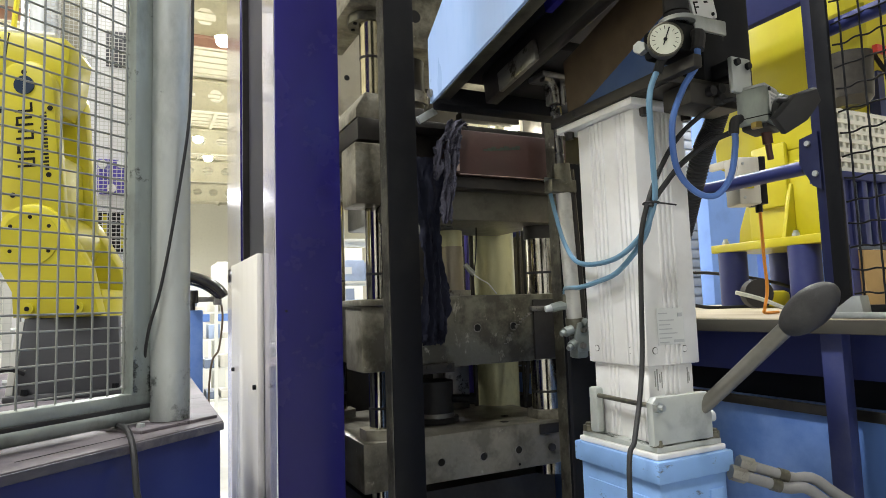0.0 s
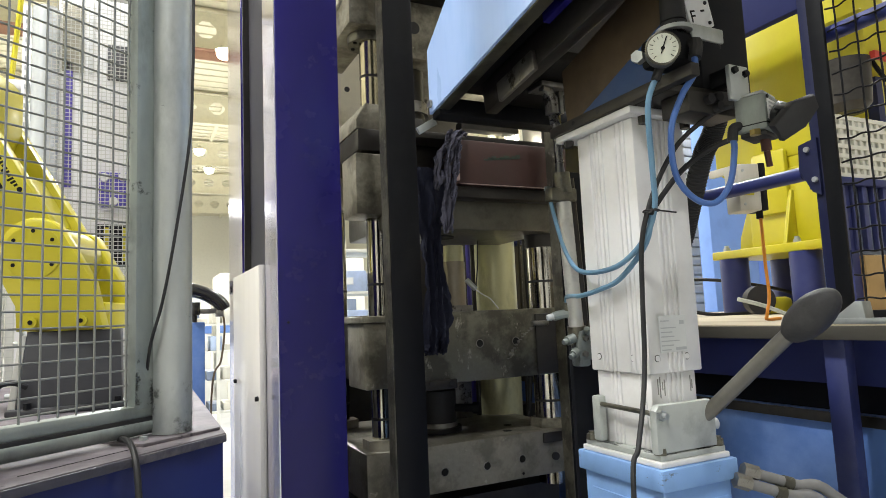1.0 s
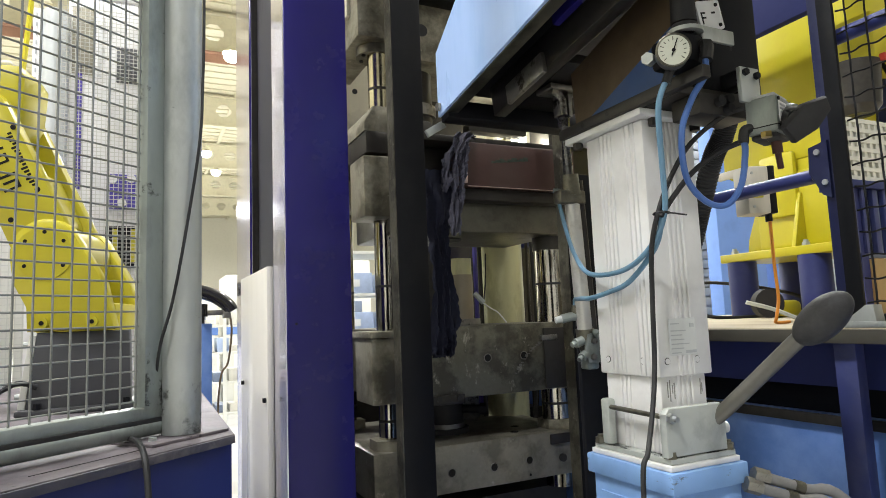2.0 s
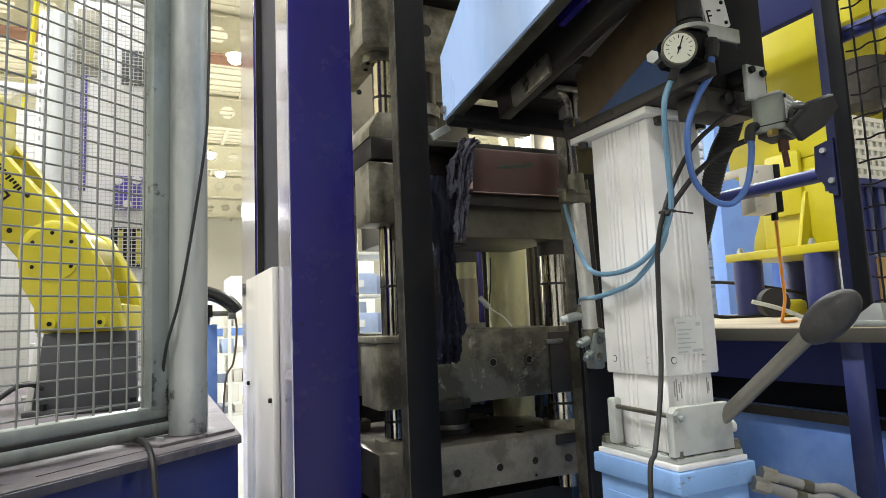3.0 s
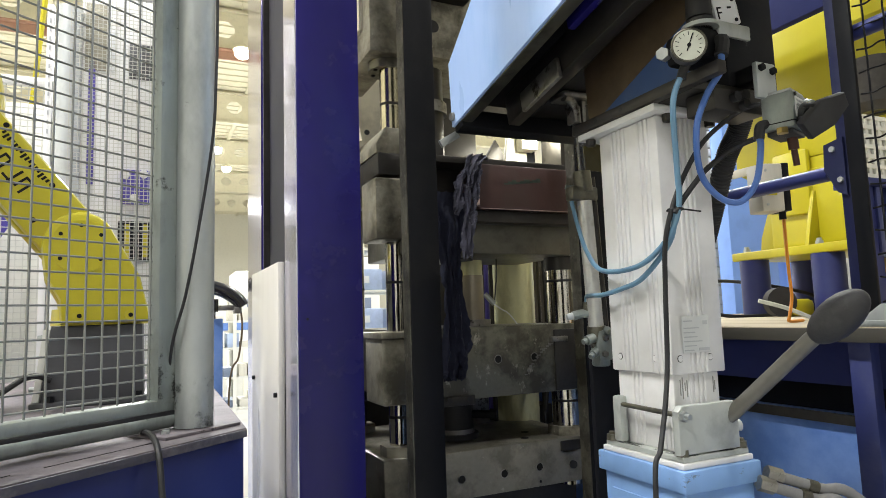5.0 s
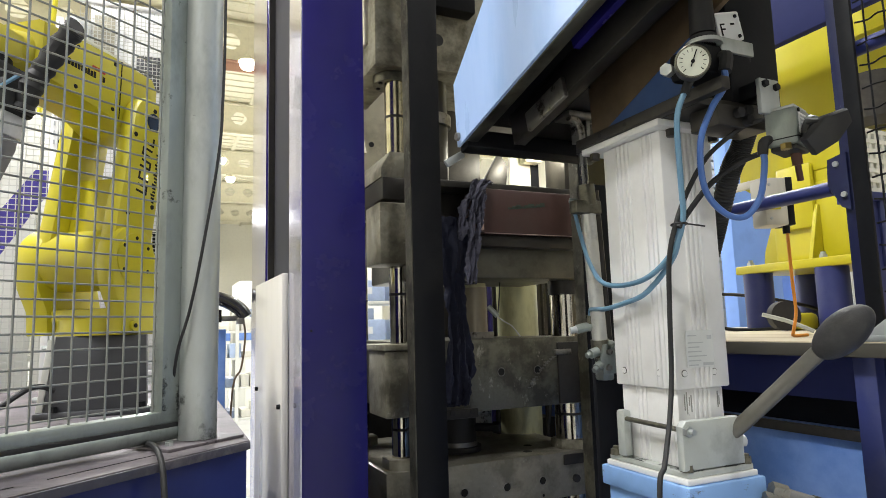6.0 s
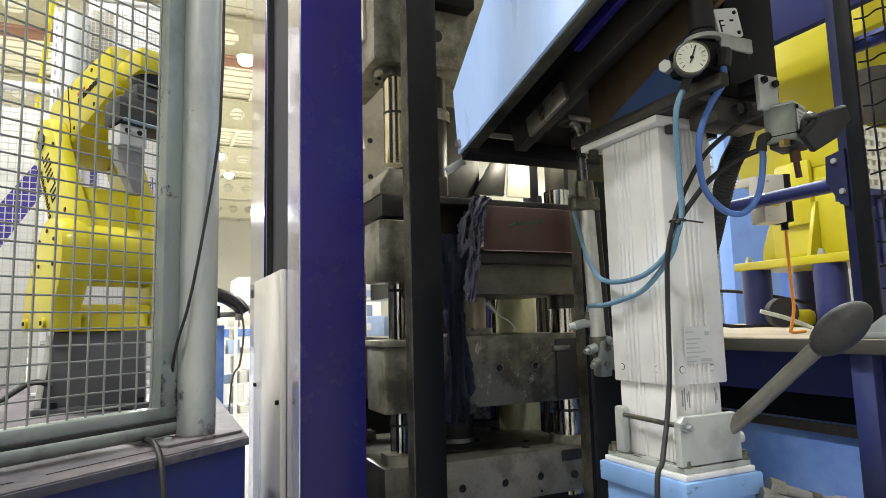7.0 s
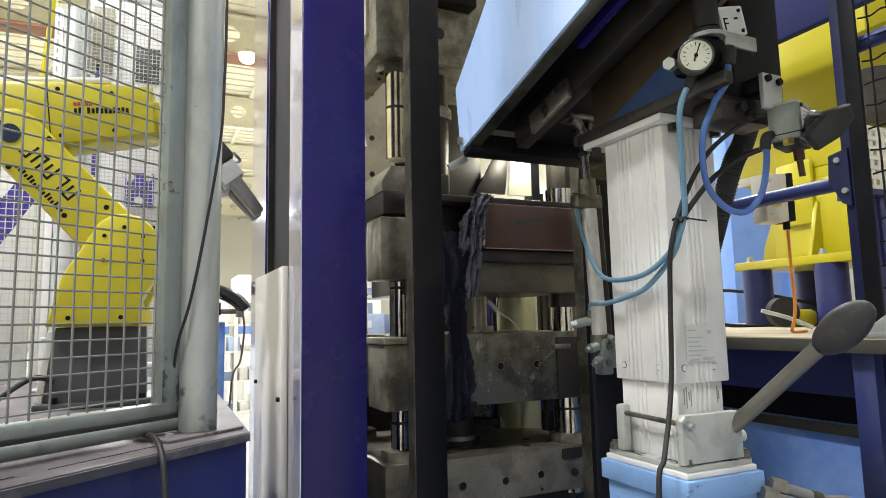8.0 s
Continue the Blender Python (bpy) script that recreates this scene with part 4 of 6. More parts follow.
def gripper():
    # tool space: x is the tool's direction
    g = part("gripper", box(B(), -0.03, 0.03, -0.045, 0.045, -0.04, 0.04, 0.012), M_yellow, ROBOT, "dark two-finger gripper on a yellow wrist", local=True)
    sub(g, "flange", cyl(B(), (0.03, 0, 0), (0.057, 0, 0), 0.04, n=32), M_black)
    body = sub(g, "gripper_body", box(box(B(), 0.055, 0.10, -0.05, 0.07, -0.035, 0.035, 0.01), 0.095, 0.155, -0.088, 0.088, -0.038, 0.038, 0.008), M_rubber)
    sub(g, "cable_guide", tube(B(), [(0.15, 0.085, -0.01), (0.10, 0.1, -0.01), (0.05, 0.125, -0.015), (-0.01, 0.165, -0.02), (-0.02, 0.178, -0.02)], 0.019, 10, 5, 0.2), M_rubber)
    sub(g, "air_line", tube(B(), [(0.15, -0.08, 0.04), (0.16, 0.0, 0.055), (0.14, 0.06, 0.05), (0.09, 0.1, 0.02)], 0.004, 6, 5), M_tealhose)
    sub(g, "status_lamp", box(B(), 0.118, 0.121, -0.03, -0.014, 0.037, 0.0395), M_orange)
    for s in (1, -1):
        slide = sub(g, "jaw", box(B(), 0.156, 0.202, s * 0.053 - 0.029, s * 0.053 + 0.029, -0.028, 0.028, 0.003), M_jaw, "pale aluminium jaw")
        for y in (s * 0.04, s * 0.066):
            sub(slide, "jaw_screw", bolt(B(), (0.17, y, 0.028), (0, 0, 1), 0.006, 0.002, 10), M_black)
        q = [(0.203, s * 0.082), (0.203, s * 0.024), (0.30, s * 0.024), (0.30, s * 0.046), (0.225, s * 0.08)]
        sub(g, "finger", prism(B(), q if s < 0 else q[::-1], 0.03, Matrix.Translation((0, 0, -0.015)), 0.003), M_fingersteel)
    return g


M_jaw = mat("pale_jaw_aluminium", (0.55, 0.56, 0.56), 0.4, metal=0.3)
M_bluecap = mat("dark_blue_cap", (0.012, 0.03, 0.07), 0.2, var=0.1)
M_fingersteel = mat("grey_finger_steel", (0.22, 0.22, 0.22), 0.4, metal=0.5)
pedestal()
TURRET, UPPER, FORE, TOOL = turret(), upper_arm(), forearm(), gripper()


# ---- cables by the fence ----
def cable(name, pts, r, material, label, category="cable", n=8, steps=8):
    return solo(name, tube(B(), pts, r, n, steps), material, label, category)


cable("fence_cable", [(0.088, 1.085, 2.6), (0.09, 1.083, 1.7), (0.088, 1.083, 1.5), (0.083, 1.082, 1.40), (0.063, 1.085, 1.255), (0.044, 1.088, 1.144), (0.027, 1.098, 1.075), (0.02, 1.13, 1.0)],
      0.0024, M_rubber, "thin black cable taped down a steel pipe")
cable("hanging_cable", [(-0.015, 1.10, 0.938), (-0.002, 1.03, 0.942), (0.007, 0.978, 0.927), (0.012, 0.955, 0.877), (0.016, 0.95, 0.8), (0.01, 0.95, 0.4), (0.02, 0.94, 0.004)], 0.0045, M_rubber, "black cable hanging over the machine base edge")
cable("robot_cable", [(-0.6, 1.55, 0.938), (-0.45, 1.45, 0.938), (-0.32, 1.5, 0.95), (-0.24, 1.58, 1.0), (-0.2, 1.6, 0.99)], 0.006, M_rubber, "black robot cable looping on the steel top")


# ---- pneumatic cylinder ----
def pneumatic_cylinder():
    lo, hi = Vector((0.832, 1.07, 1.034)), Vector((0.797, 1.045, 1.374))
    d = (hi - lo).normalized()
    t = thing("pneumatic_cylinder", lo, "slim aluminium air cylinder with its rod on the swing arm", "air cylinder")
    part("barrel", cyl(B(), lo + d * 0.03, hi - d * 0.03, 0.0155, n=24), M_barrel, t)
    part("tie_rod", cyl(B(), lo + d * 0.02 + Vector((0.02, -0.004, 0)), hi + Vector((0.02, -0.004, 0)), 0.0075, n=10), M_blacksteel, t)
    cap = part("head_cap", cyl(B(), hi - d * 0.03, hi + d * 0.012, 0.02, 0.018, n=16), M_dullsteel, t)
    part("clamp", box(B(), hi.x - 0.035, hi.x + 0.028, hi.y - 0.014, hi.y + 0.014, hi.z - 0.05, hi.z - 0.022, 0.004), M_dullsteel, cap)
    part("hose_fitting", cyl(B(), (0.79, 1.05, 1.35), (0.764, 1.058, 1.354), 0.007, 0.005, 10), M_galvdirty, t)
    foot = part("end_cap", cyl(B(), lo, lo + d * 0.035, 0.019, n=16), M_dullsteel, t)
    part("pivot_bracket", box(B(), 0.826, 0.856, 1.06, 1.088, 0.985, 1.03, 0.005), M_galvdirty, t)
    for p, q, r in (((0.815, 1.06, 1.045), (0.797, 1.06, 1.04), 0.010), ((0.82, 1.055, 1.02), (0.803, 1.05, 1.012), 0.009), ((0.84, 1.05, 1.06), (0.836, 1.03, 1.055), 0.008)):
        part("pipe_fitting", cyl(cyl(B(), p, q, r, n=12), Vector(p).lerp(Vector(q), 0.8), Vector(p).lerp(Vector(q), 1.5), r * 0.6, n=10), M_galvdirty, t)
    part("bracket_ear", prism(B(), [(0.818, 1.0), (0.85, 1.0), (0.852, 1.04), (0.84, 1.062), (0.822, 1.058), (0.812, 1.03)], 0.006, across(1.052), 0.001), M_galvdirty, t)
    for x, z in ((0.832, 1.044), (0.829, 1.012)):
        part("ear_bolt", bolt(B(), (x, 1.046, z), (0, -1, 0), 0.007, 0.006), M_steel, t)
    part("pivot_pin", cyl(B(), (0.82, 1.072, 1.03), (0.862, 1.072, 1.03), 0.007, n=12), M_steel, t)
    part("flow_valve", tube(B(), [(0.835, 1.07, 1.085), (0.812, 1.075, 1.095), (0.785, 1.085, 1.09)], 0.0095, 10, 4), M_galvdirty, t)
    part("valve_knob", cyl(B(), (0.788, 1.084, 1.091), (0.772, 1.089, 1.088), 0.008, 0.0065, 12), M_alu, t)
    part("valve_elbow", cyl(B(), (0.812, 1.075, 1.095), (0.812, 1.073, 1.118), 0.0075, n=10), M_dullsteel, t)
    rod = part("piston_rod", cyl(cyl(B(), hi - d * 0.1, hi + d * 0.1, 0.0085, n=16), hi + d * 0.095, hi + d * 0.118, 0.012, n=6), M_darkrod, t)
    top = hi + d * 0.12
    part("rod_clevis", box(box(B(), top.x - 0.016, top.x - 0.006, top.y - 0.012, top.y + 0.012, top.z - 0.004, top.z + 0.045, 0.002),
                           top.x + 0.006, top.x + 0.016, top.y - 0.012, top.y + 0.012, top.z - 0.004, top.z + 0.045, 0.002), M_steel, rod)
    part("clevis_pin", cyl(B(), (top.x - 0.022, top.y, top.z + 0.03), (top.x + 0.02, top.y, top.z + 0.03), 0.007, n=12), M_steel, rod)
    part("mount", box(B(), top.x - 0.045, top.x + 0.03, top.y - 0.025, top.y + 0.03, top.z + 0.045, top.z + 0.058, 0.004), M_steel, rod)
    part("mount_lug", tube(B(), [(top.x - 0.04, top.y - 0.016, top.z + 0.044), (top.x - 0.022, top.y - 0.014, top.z + 0.04), (top.x - 0.01, top.y - 0.012, top.z + 0.022), (top.x - 0.008, top.y - 0.012, top.z - 0.005)], 0.0085, 10, 5), M_steel, rod)
    for dx in (-0.034, 0.02):
        part("mount_bolt", bolt(B(), (top.x + dx, top.y - 0.008, top.z + 0.045), (0, 0, -1), 0.006, 0.006), M_steel, rod)
    return rod


M_barrel = mat("shiny_cylinder_barrel", (0.68, 0.68, 0.64), 0.3, metal=0.5, var=0.08, scale=30, stain=(0.25, 0.24, 0.21), amount=0.5, patch=14)
M_darkrod = mat("oily_dark_rod", (0.12, 0.12, 0.12), 0.25, metal=0.8)
ROD = pneumatic_cylinder()
solo("mounting_plate", box(B(), 0.832, 0.905, 1.092, 1.104, 0.0, 1.402, 0.002), M_black, "black steel mounting plate behind the lifting column", "steel plate")


# ---- column fittings ----
def top_rail():
    t = thing("top_rail", (0.71, 0.75, 1.418), "grey steel flat bar bolted on the lifting column", "steel bar")
    part("flat_bar", box(B(), 0.695, 0.7115, 0.60, 0.935, 1.4185, 1.437, 0.002), M_blacksteel, t)
    yz = Matrix(((0, 0, 1, 0.745), (1, 0, 0, 0), (0, 1, 0, 0), (0, 0, 0, 1)))
    part("blue_plate", prism(B(), [(0.69, 1.431), (0.945, 1.431), (0.945, 1.442), (0.69, 1.545)], 0.01, yz), M_bluesteel, t, "scratched blue steel plate")
    part("brown_plate", prism(B(), [(0.50, 1.62), (0.69, 1.5452), (0.945, 1.4422), (0.952, 1.56), (0.50, 1.70)], 0.01, yz), M_brown, t, "oily brown steel plate")
    part("bottom_plate", box(B(), 0.712, 0.86, 0.66, 0.935, 1.4185, 1.4305, 0.001), M_blacksteel, t)
    for y in (0.66, 0.8, 0.865):
        part("bolt_hole", cyl(B(), (0.6947, y, 1.428), (0.697, y, 1.428), 0.004, n=12), M_rubber, t)
    for x, y in ((0.735, 0.738), (0.825, 0.738), (0.71, 0.9)):
        part("hex_bolt", bolt(B(), (x, y, 1.405), (0, 0, -1), 0.009, 0.012), M_blacksteel, t)
    part("upright", box(B(), 0.785, 0.893, 0.66, 0.72, 1.431, 2.4, 0.004), M_black, t)
    blk = part("mount_block", box(B(), 0.735, 0.84, 0.645, 0.70, 1.385, 1.418, 0.003), M_blacksteel, t)
    for x, z in ((0.772, 1.405), (0.79, 1.41), (0.79, 1.395)):
        part("socket_bolt", cyl(B(), (x, 0.645, z), (x, 0.635, z), 0.0075, n=14), M_rubber, blk)
    return t


M_bluesteel = mat("scratched_blue_steel", (0.035, 0.085, 0.24), 0.4, var=0.15, scale=30, stain=(0.07, 0.12, 0.24), amount=0.45, patch=18)


def text(body, size, m, material, parent, label):
    cu = bpy.data.curves.new("lettering", "FONT")
    cu.body, cu.size, cu.extrude = body, size, 0.0003
    tmp = bpy.data.objects.new("lettering", cu)
    me = bpy.data.meshes.new_from_object(tmp)
    bpy.data.objects.remove(tmp)
    me.transform(m)
    me.transform(Matrix.Translation(-where(parent)))
    me.materials.append(material)
    ob = new("lettering", me)
    ob.parent = parent
    return tagged(ob, label)


def facing(c, n, up=(0, 0, 1)):
    """A frame at c whose z looks along n and whose y is as upright as can be."""
    z = Vector(n).normalized()
    x = Vector(up).cross(z).normalized()
    y = z.cross(x)
    return Matrix.Translation(c) @ Matrix((x, y, z)).transposed().to_4x4()


def pressure_regulator():
    t = thing("pressure_regulator", (0.72, 0.65, 1.49), "black air regulator with a round dial gauge", "pressure regulator")
    m = facing((0.66, 0.615, 1.456), (-0.62, -0.75, -0.1))
    g = part("gauge", cyl(cyl(B(), m @ Vector((0, 0, -0.02)), m @ Vector((0, 0, 0.002)), 0.0225, n=40), m @ Vector((0, 0, -0.035)), m @ Vector((0, 0, -0.02)), 0.012, 0.02, 24), M_grey, t)
    ring = B()
    part("bezel", tube(ring, [m @ Vector((0.0222 * math.cos(a), 0.0222 * math.sin(a), 0.002)) for a in [2 * math.pi * k / 40 for k in range(41)]], 0.0018, 6, 0), M_dullsteel, g)
    part("dial", cyl(B(), m @ Vector((0, 0, 0.001)), m @ Vector((0, 0, 0.0026)), 0.0208, n=40), M_dial, g)
    bm = B()
    for k in range(13):
        a = radians(225 - k * 22.5)
        box(bm, 0.0135, 0.0175 if k % 3 else 0.0185, -0.0003, 0.0003 if k % 3 else 0.0006, 0.0026, 0.0031, 0, m @ Matrix.Rotation(a, 4, "Z"))
    part("scale", bm, M_ink, g)
    part("needle", box(cyl(B(), m @ Vector((0, 0, 0.0026)), m @ Vector((0, 0, 0.004)), 0.0026, n=12), -0.008, 0.0165, -0.0008, 0.0008, 0.003, 0.0038, 0, m @ Matrix.Rotation(radians(70), 4, "Z")), M_ink, g)
    part("body", box(B(), 0.69, 0.75, 0.63, 0.69, 1.455, 1.50, 0.008), M_black, t)
    part("plug", cyl(B(), (0.668, 0.667, 1.463), (0.655, 0.66, 1.462), 0.0095, n=6), M_galv, t)
    part("knob", cyl(cyl(B(), (0.717, 0.645, 1.50), (0.717, 0.645, 1.515), 0.017, 0.0185, 24), (0.717, 0.645, 1.517), (0.717, 0.645, 1.58), 0.0188, 0.0165, 14), M_rubber, t, "ribbed black adjusting knob")
    part("lock_ring", cyl(B(), (0.717, 0.645, 1.5), (0.717, 0.645, 1.506), 0.026, n=24), M_galv, t)
    br = part("bracket", box(B(), 0.735, 0.80, 0.628, 0.634, 1.49, 1.512, 0.002), M_galv, t)
    part("elbow_fitting", tube(B(), [(0.735, 0.64, 1.478), (0.733, 0.622, 1.478), (0.725, 0.619, 1.453)], 0.0095, 10, 4), M_rubber, t)
    part("hose_socket", tube(B(), [(0.69, 0.64, 1.452), (0.678, 0.642, 1.438), (0.672, 0.645, 1.422)], 0.0065, 10, 4), M_rubber, t)
    tip = Matrix.Translation((0.767, 0, 1.537)) @ Matrix.Rotation(radians(-14), 4, "Y") @ Matrix.Translation((-0.767, 0, -1.537))
    plate = part("sign_plate", box(B(), 0.742, 0.792, 0.641, 0.6425, 1.515, 1.56, 0.003, tip), M_white_plastic, t, "white sign plate")
    text("F", 0.027, tip @ Matrix.Translation((0.747, 0.6408, 1.525)) @ Matrix.Rotation(radians(90), 4, "X"), M_ink, plate, "black letter")
    part("sign_mark", box(B(), 0.772, 0.78, 0.6404, 0.6412, 1.54, 1.543, 0, tip), M_ink, plate)
    for z in (1.522, 1.553):
        part("sign_screw", bolt(B(), tip @ Vector((0.785, 0.641, z)), (0, -1, 0), 0.003, 0.002, 8), M_black, plate)
    return t


def hand_valve():
    t = thing("hand_valve", (0.835, 0.61, 1.375), "grey hand valve with a black turning lever", "valve")
    m = Matrix.Translation((0.838, 0.612, 1.375)) @ Matrix.Rotation(radians(18), 4, "Z")
    part("body", box(B(), -0.032, 0.026, -0.022, 0.022, -0.027, 0.027, 0.004, m), M_galvdirty, t)
    for z in (-0.021, 0.021):
        for x in (-0.026, 0.02):
            part("corner_screw", cyl(B(), m @ Vector((x, -0.0225, z)), m @ Vector((x, -0.0245, z)), 0.003, n=8), M_ink, t)
    part("label_plate", box(B(), -0.026, 0.01, -0.0232, -0.0221, -0.012, 0.018, 0, m), M_white_plastic, t)
    bm = B()
    for k in range(4):
        box(bm, -0.022, 0.006 - 0.008 * (k % 2), -0.0239, -0.0231, 0.012 - k * 0.006, 0.0145 - k * 0.006, 0, m)
    part("label_print", bm, M_print, t)
    part("blue_print", box(B(), 0.012, 0.022, -0.0234, -0.0222, -0.004, 0.02, 0, m), M_bluehose, t, "blue printed mark")
    part("body_seam", box(B(), -0.0325, 0.0265, -0.0226, 0.0224, -0.018, -0.0165, 0, m), M_ink, t)
    part("base_block", box(B(), -0.028, 0.022, -0.018, 0.018, -0.034, -0.027, 0.002, m), M_rubber, t)
    part("top_cap", box(B(), -0.029, 0.023, -0.019, 0.019, 0.0268, 0.031, 0.0015, m), M_galv, t)
    part("neck_ring", cyl(B(), m @ Vector((0.018, -0.0215, 0)), m @ Vector((0.0165, -0.028, -0.002)), 0.022, 0.0205, 28), M_galvdirty, t)
    part("neck", cyl(B(), m @ Vector((0.018, -0.02, 0)), (0.818, 0.552, 1.355), 0.0185, 0.016, 24), M_rubber, t)
    lv = facing((0.812, 0.545, 1.352), (-0.35, -0.8, -0.3)) @ Matrix.Rotation(radians(-45), 4, "Z")
    part("lever", prism(B(), [(-0.016, -0.03), (0.012, -0.032), (0.019, 0.0), (0.012, 0.03), (-0.006, 0.036), (-0.02, 0.008)], 0.02, lv, 0.005), M_rubber, t, "black turning lever")
    part("bracket", box(B(), 0.788, 0.828, 0.614, 0.622, 1.398, 1.452, 0.002), M_galv, t)
    for x, z in ((0.797, 1.443), (0.82, 1.44)):
        part("bracket_bolt", bolt(B(), (x, 0.614, z), (0, -1, 0), 0.006, 0.005), M_black, t)
    for x in (-0.012, 0.012):
        part("port_nut", cyl(B(), m @ Vector((x - 0.02, -0.005, -0.026)), m @ Vector((x - 0.02, -0.005, -0.034)), 0.008, n=6), M_brass, t, "brass port nut")
    for k in range(6):  # grip ribs round the lever's hub
        a = radians(60 * k)
        part("grip_rib", box(B(), 0.016, 0.02, -0.003, 0.003, -0.014, 0.012, 0.001, lv @ Matrix.Rotation(a, 4, "Z")), M_rubber, t)
    part("bracket_arm", box(B(), 0.80, 0.83, 0.622, 0.67, 1.43, 1.455, 0.003), M_black, t)
    part("lower_fitting", tube(B(), [(0.805, 0.62, 1.36), (0.795, 0.622, 1.356), (0.792, 0.623, 1.338)], 0.0075, 10, 4), M_rubber, t)
    part("silencer", cyl(cyl(B(), (0.845, 0.61, 1.35), (0.85, 0.612, 1.325), 0.0075, n=12), (0.85, 0.612, 1.325), (0.856, 0.614, 1.302), 0.0045, n=10), M_redbrown, t, "red-brown bronze silencer")
    return t


M_brass = mat("dull_brass", (0.4, 0.3, 0.1), 0.35, metal=0.8)
M_redbrown = mat("bronze_red", (0.075, 0.03, 0.022), 0.45, metal=0.3)
top_rail(), pressure_regulator(), hand_valve()

cable("air_hose", [(0.673, 0.646, 1.425), (0.664, 0.655, 1.386), (0.685, 0.677, 1.302), (0.696, 0.69, 1.246), (0.692, 0.715, 1.2), (0.692, 0.779, 1.167), (0.705, 0.882, 1.168), (0.743, 0.972, 1.21), (0.771, 1.035, 1.275), (0.772, 1.056, 1.338), (0.766, 1.057, 1.353)],
      0.0043, M_tealhose, "pale blue air hose looping to the cylinder", "hose", 10)
cable("air_hose", [(0.694, 0.695, 1.246), (0.70, 0.716, 1.199), (0.70, 0.778, 1.149), (0.70, 0.835, 1.133), (0.702, 0.885, 1.126), (0.75, 0.965, 1.128), (0.80, 1.05, 1.13), (0.81, 1.07, 1.128), (0.812, 1.074, 1.112)],
      0.0043, M_tealhose, "pale blue air hose to the flow valve", "hose", 10)
cable("air_hose", [(0.725, 0.619, 1.455), (0.722, 0.62, 1.43), (0.708, 0.633, 1.4), (0.695, 0.645, 1.352), (0.717, 0.664, 1.293), (0.75, 0.664, 1.259), (0.778, 0.651, 1.251), (0.79, 0.632, 1.277), (0.794, 0.623, 1.325), (0.792, 0.623, 1.345)],
      0.0047, M_bluehose, "bright blue air hose hanging in a loop", "hose", 10)
cable("black_cable", [(0.82, 0.63, 1.392), (0.8, 0.628, 1.392), (0.786, 0.654, 1.385), (0.748, 0.68, 1.349), (0.71, 0.685, 1.299), (0.69, 0.695, 1.249), (0.685, 0.71, 1.196), (0.69, 0.722, 1.123), (0.692, 0.730, 1.023), (0.676, 0.723, 0.961), (0.645, 0.705, 0.905), (0.622, 0.695, 0.847), (0.61, 0.68, 0.5), (0.63, 0.67, 0.01)],
      0.0037, M_rubber, "black cable hanging down the lifting column", "cable", 10)
cable("black_cable", [(0.804, 0.628, 1.345), (0.787, 0.66, 1.335), (0.752, 0.682, 1.307), (0.714, 0.686, 1.27), (0.69, 0.693, 1.238)], 0.0042, M_rubber, "black cable curving to the hand valve", "cable", 10)
solo("cable_tie", tube(B(), [(0.685, 0.68, 1.243), (0.70, 0.685, 1.243), (0.702, 0.70, 1.242), (0.685, 0.702, 1.242), (0.682, 0.685, 1.243), (0.72, 0.672, 1.238)], 0.0014, 6, 4), M_rubber, "black cable tie round the hoses", "cable tie")
solo("corrugated_hose", tube(B(), [(0.885, 0.715, 1.43), (0.895, 0.745, 1.39), (0.902, 0.775, 1.36), (0.925, 0.828, 1.289), (0.948, 0.878, 1.223), (0.97, 0.95, 1.12), (0.98, 1.0, 0.9), (0.98, 1.02, 0.0)], 0.0165, 14, 28, 0.12),
     M_rubber, "black corrugated hose behind the lifting column", "hose")


def steel_conduit():
    for k, (dx, dz) in enumerate(((0, 0), (0.018, 0.012))):
        t = thing("hydraulic_hose", (0.83 + dx, 0.70, 0.83 + dz), "grey hydraulic hose with a steel nut", "hose", "hydraulic hoses")
        a, b = Vector((0.838, 0.707, 0.832)) + Vector((dx, 0, dz)), Vector((0.96, 0.650, 0.788)) + Vector((dx, 0, dz))
        d = (b - a).normalized()
        part("hose", tube(B(), [a, a + d * 0.08, b, b + d * 0.15 - Vector((0, 0, 0.12)), b + d * 0.2 - Vector((0, 0, 0.7))], 0.0085, 12, 6), M_greyhose, t)
        part("nut", cyl(B(), a - d * 0.004, a + d * 0.02, 0.012, n=6), M_steel, t)
        part("sleeve", cyl(B(), a + d * 0.06, a + d * 0.075, 0.0098, n=16), M_dullsteel, t)


M_greyhose = mat("grey_hose", (0.2, 0.2, 0.2), 0.5, var=0.15, scale=50, stain=(0.12, 0.11, 0.1), amount=0.5)
steel_conduit()


# ---- guard on the table ----
def guard_post():
    t = thing("guard_post", (1.4, 0.9, 1.05), "dark blue angle-iron guard post on the table", "post")
    part("angle_leg", box(B(), 1.395, 1.40, 0.870, 0.899, 1.05, 2.3, 0.001), M_postnavy, t)
    part("angle_flange", box(B(), 1.40, 1.445, 0.870, 0.876, 1.05, 2.3, 0.001), M_black, t)
    part("black_bar", box(B(), 1.385, 1.3945, 0.838, 0.872, 1.05, 2.3, 0.001), M_black, t)
    g = part("gusset", prism(B(), [(0.882, 1.335), (0.902, 1.345), (0.93, 1.40), (0.926, 1.458), (0.882, 1.467)], 0.006, Matrix(((0, 0, 1, 1.388), (1, 0, 0, 0), (0, 1, 0, 0), (0, 0, 0, 1)))), M_postnavy, t)
    for y, z in ((0.906, 1.444), (0.893, 1.372)):
        part("bolt", bolt(B(), (1.388, y, z), (-1, 0, 0), 0.007, 0.005, 8), M_galv, g)


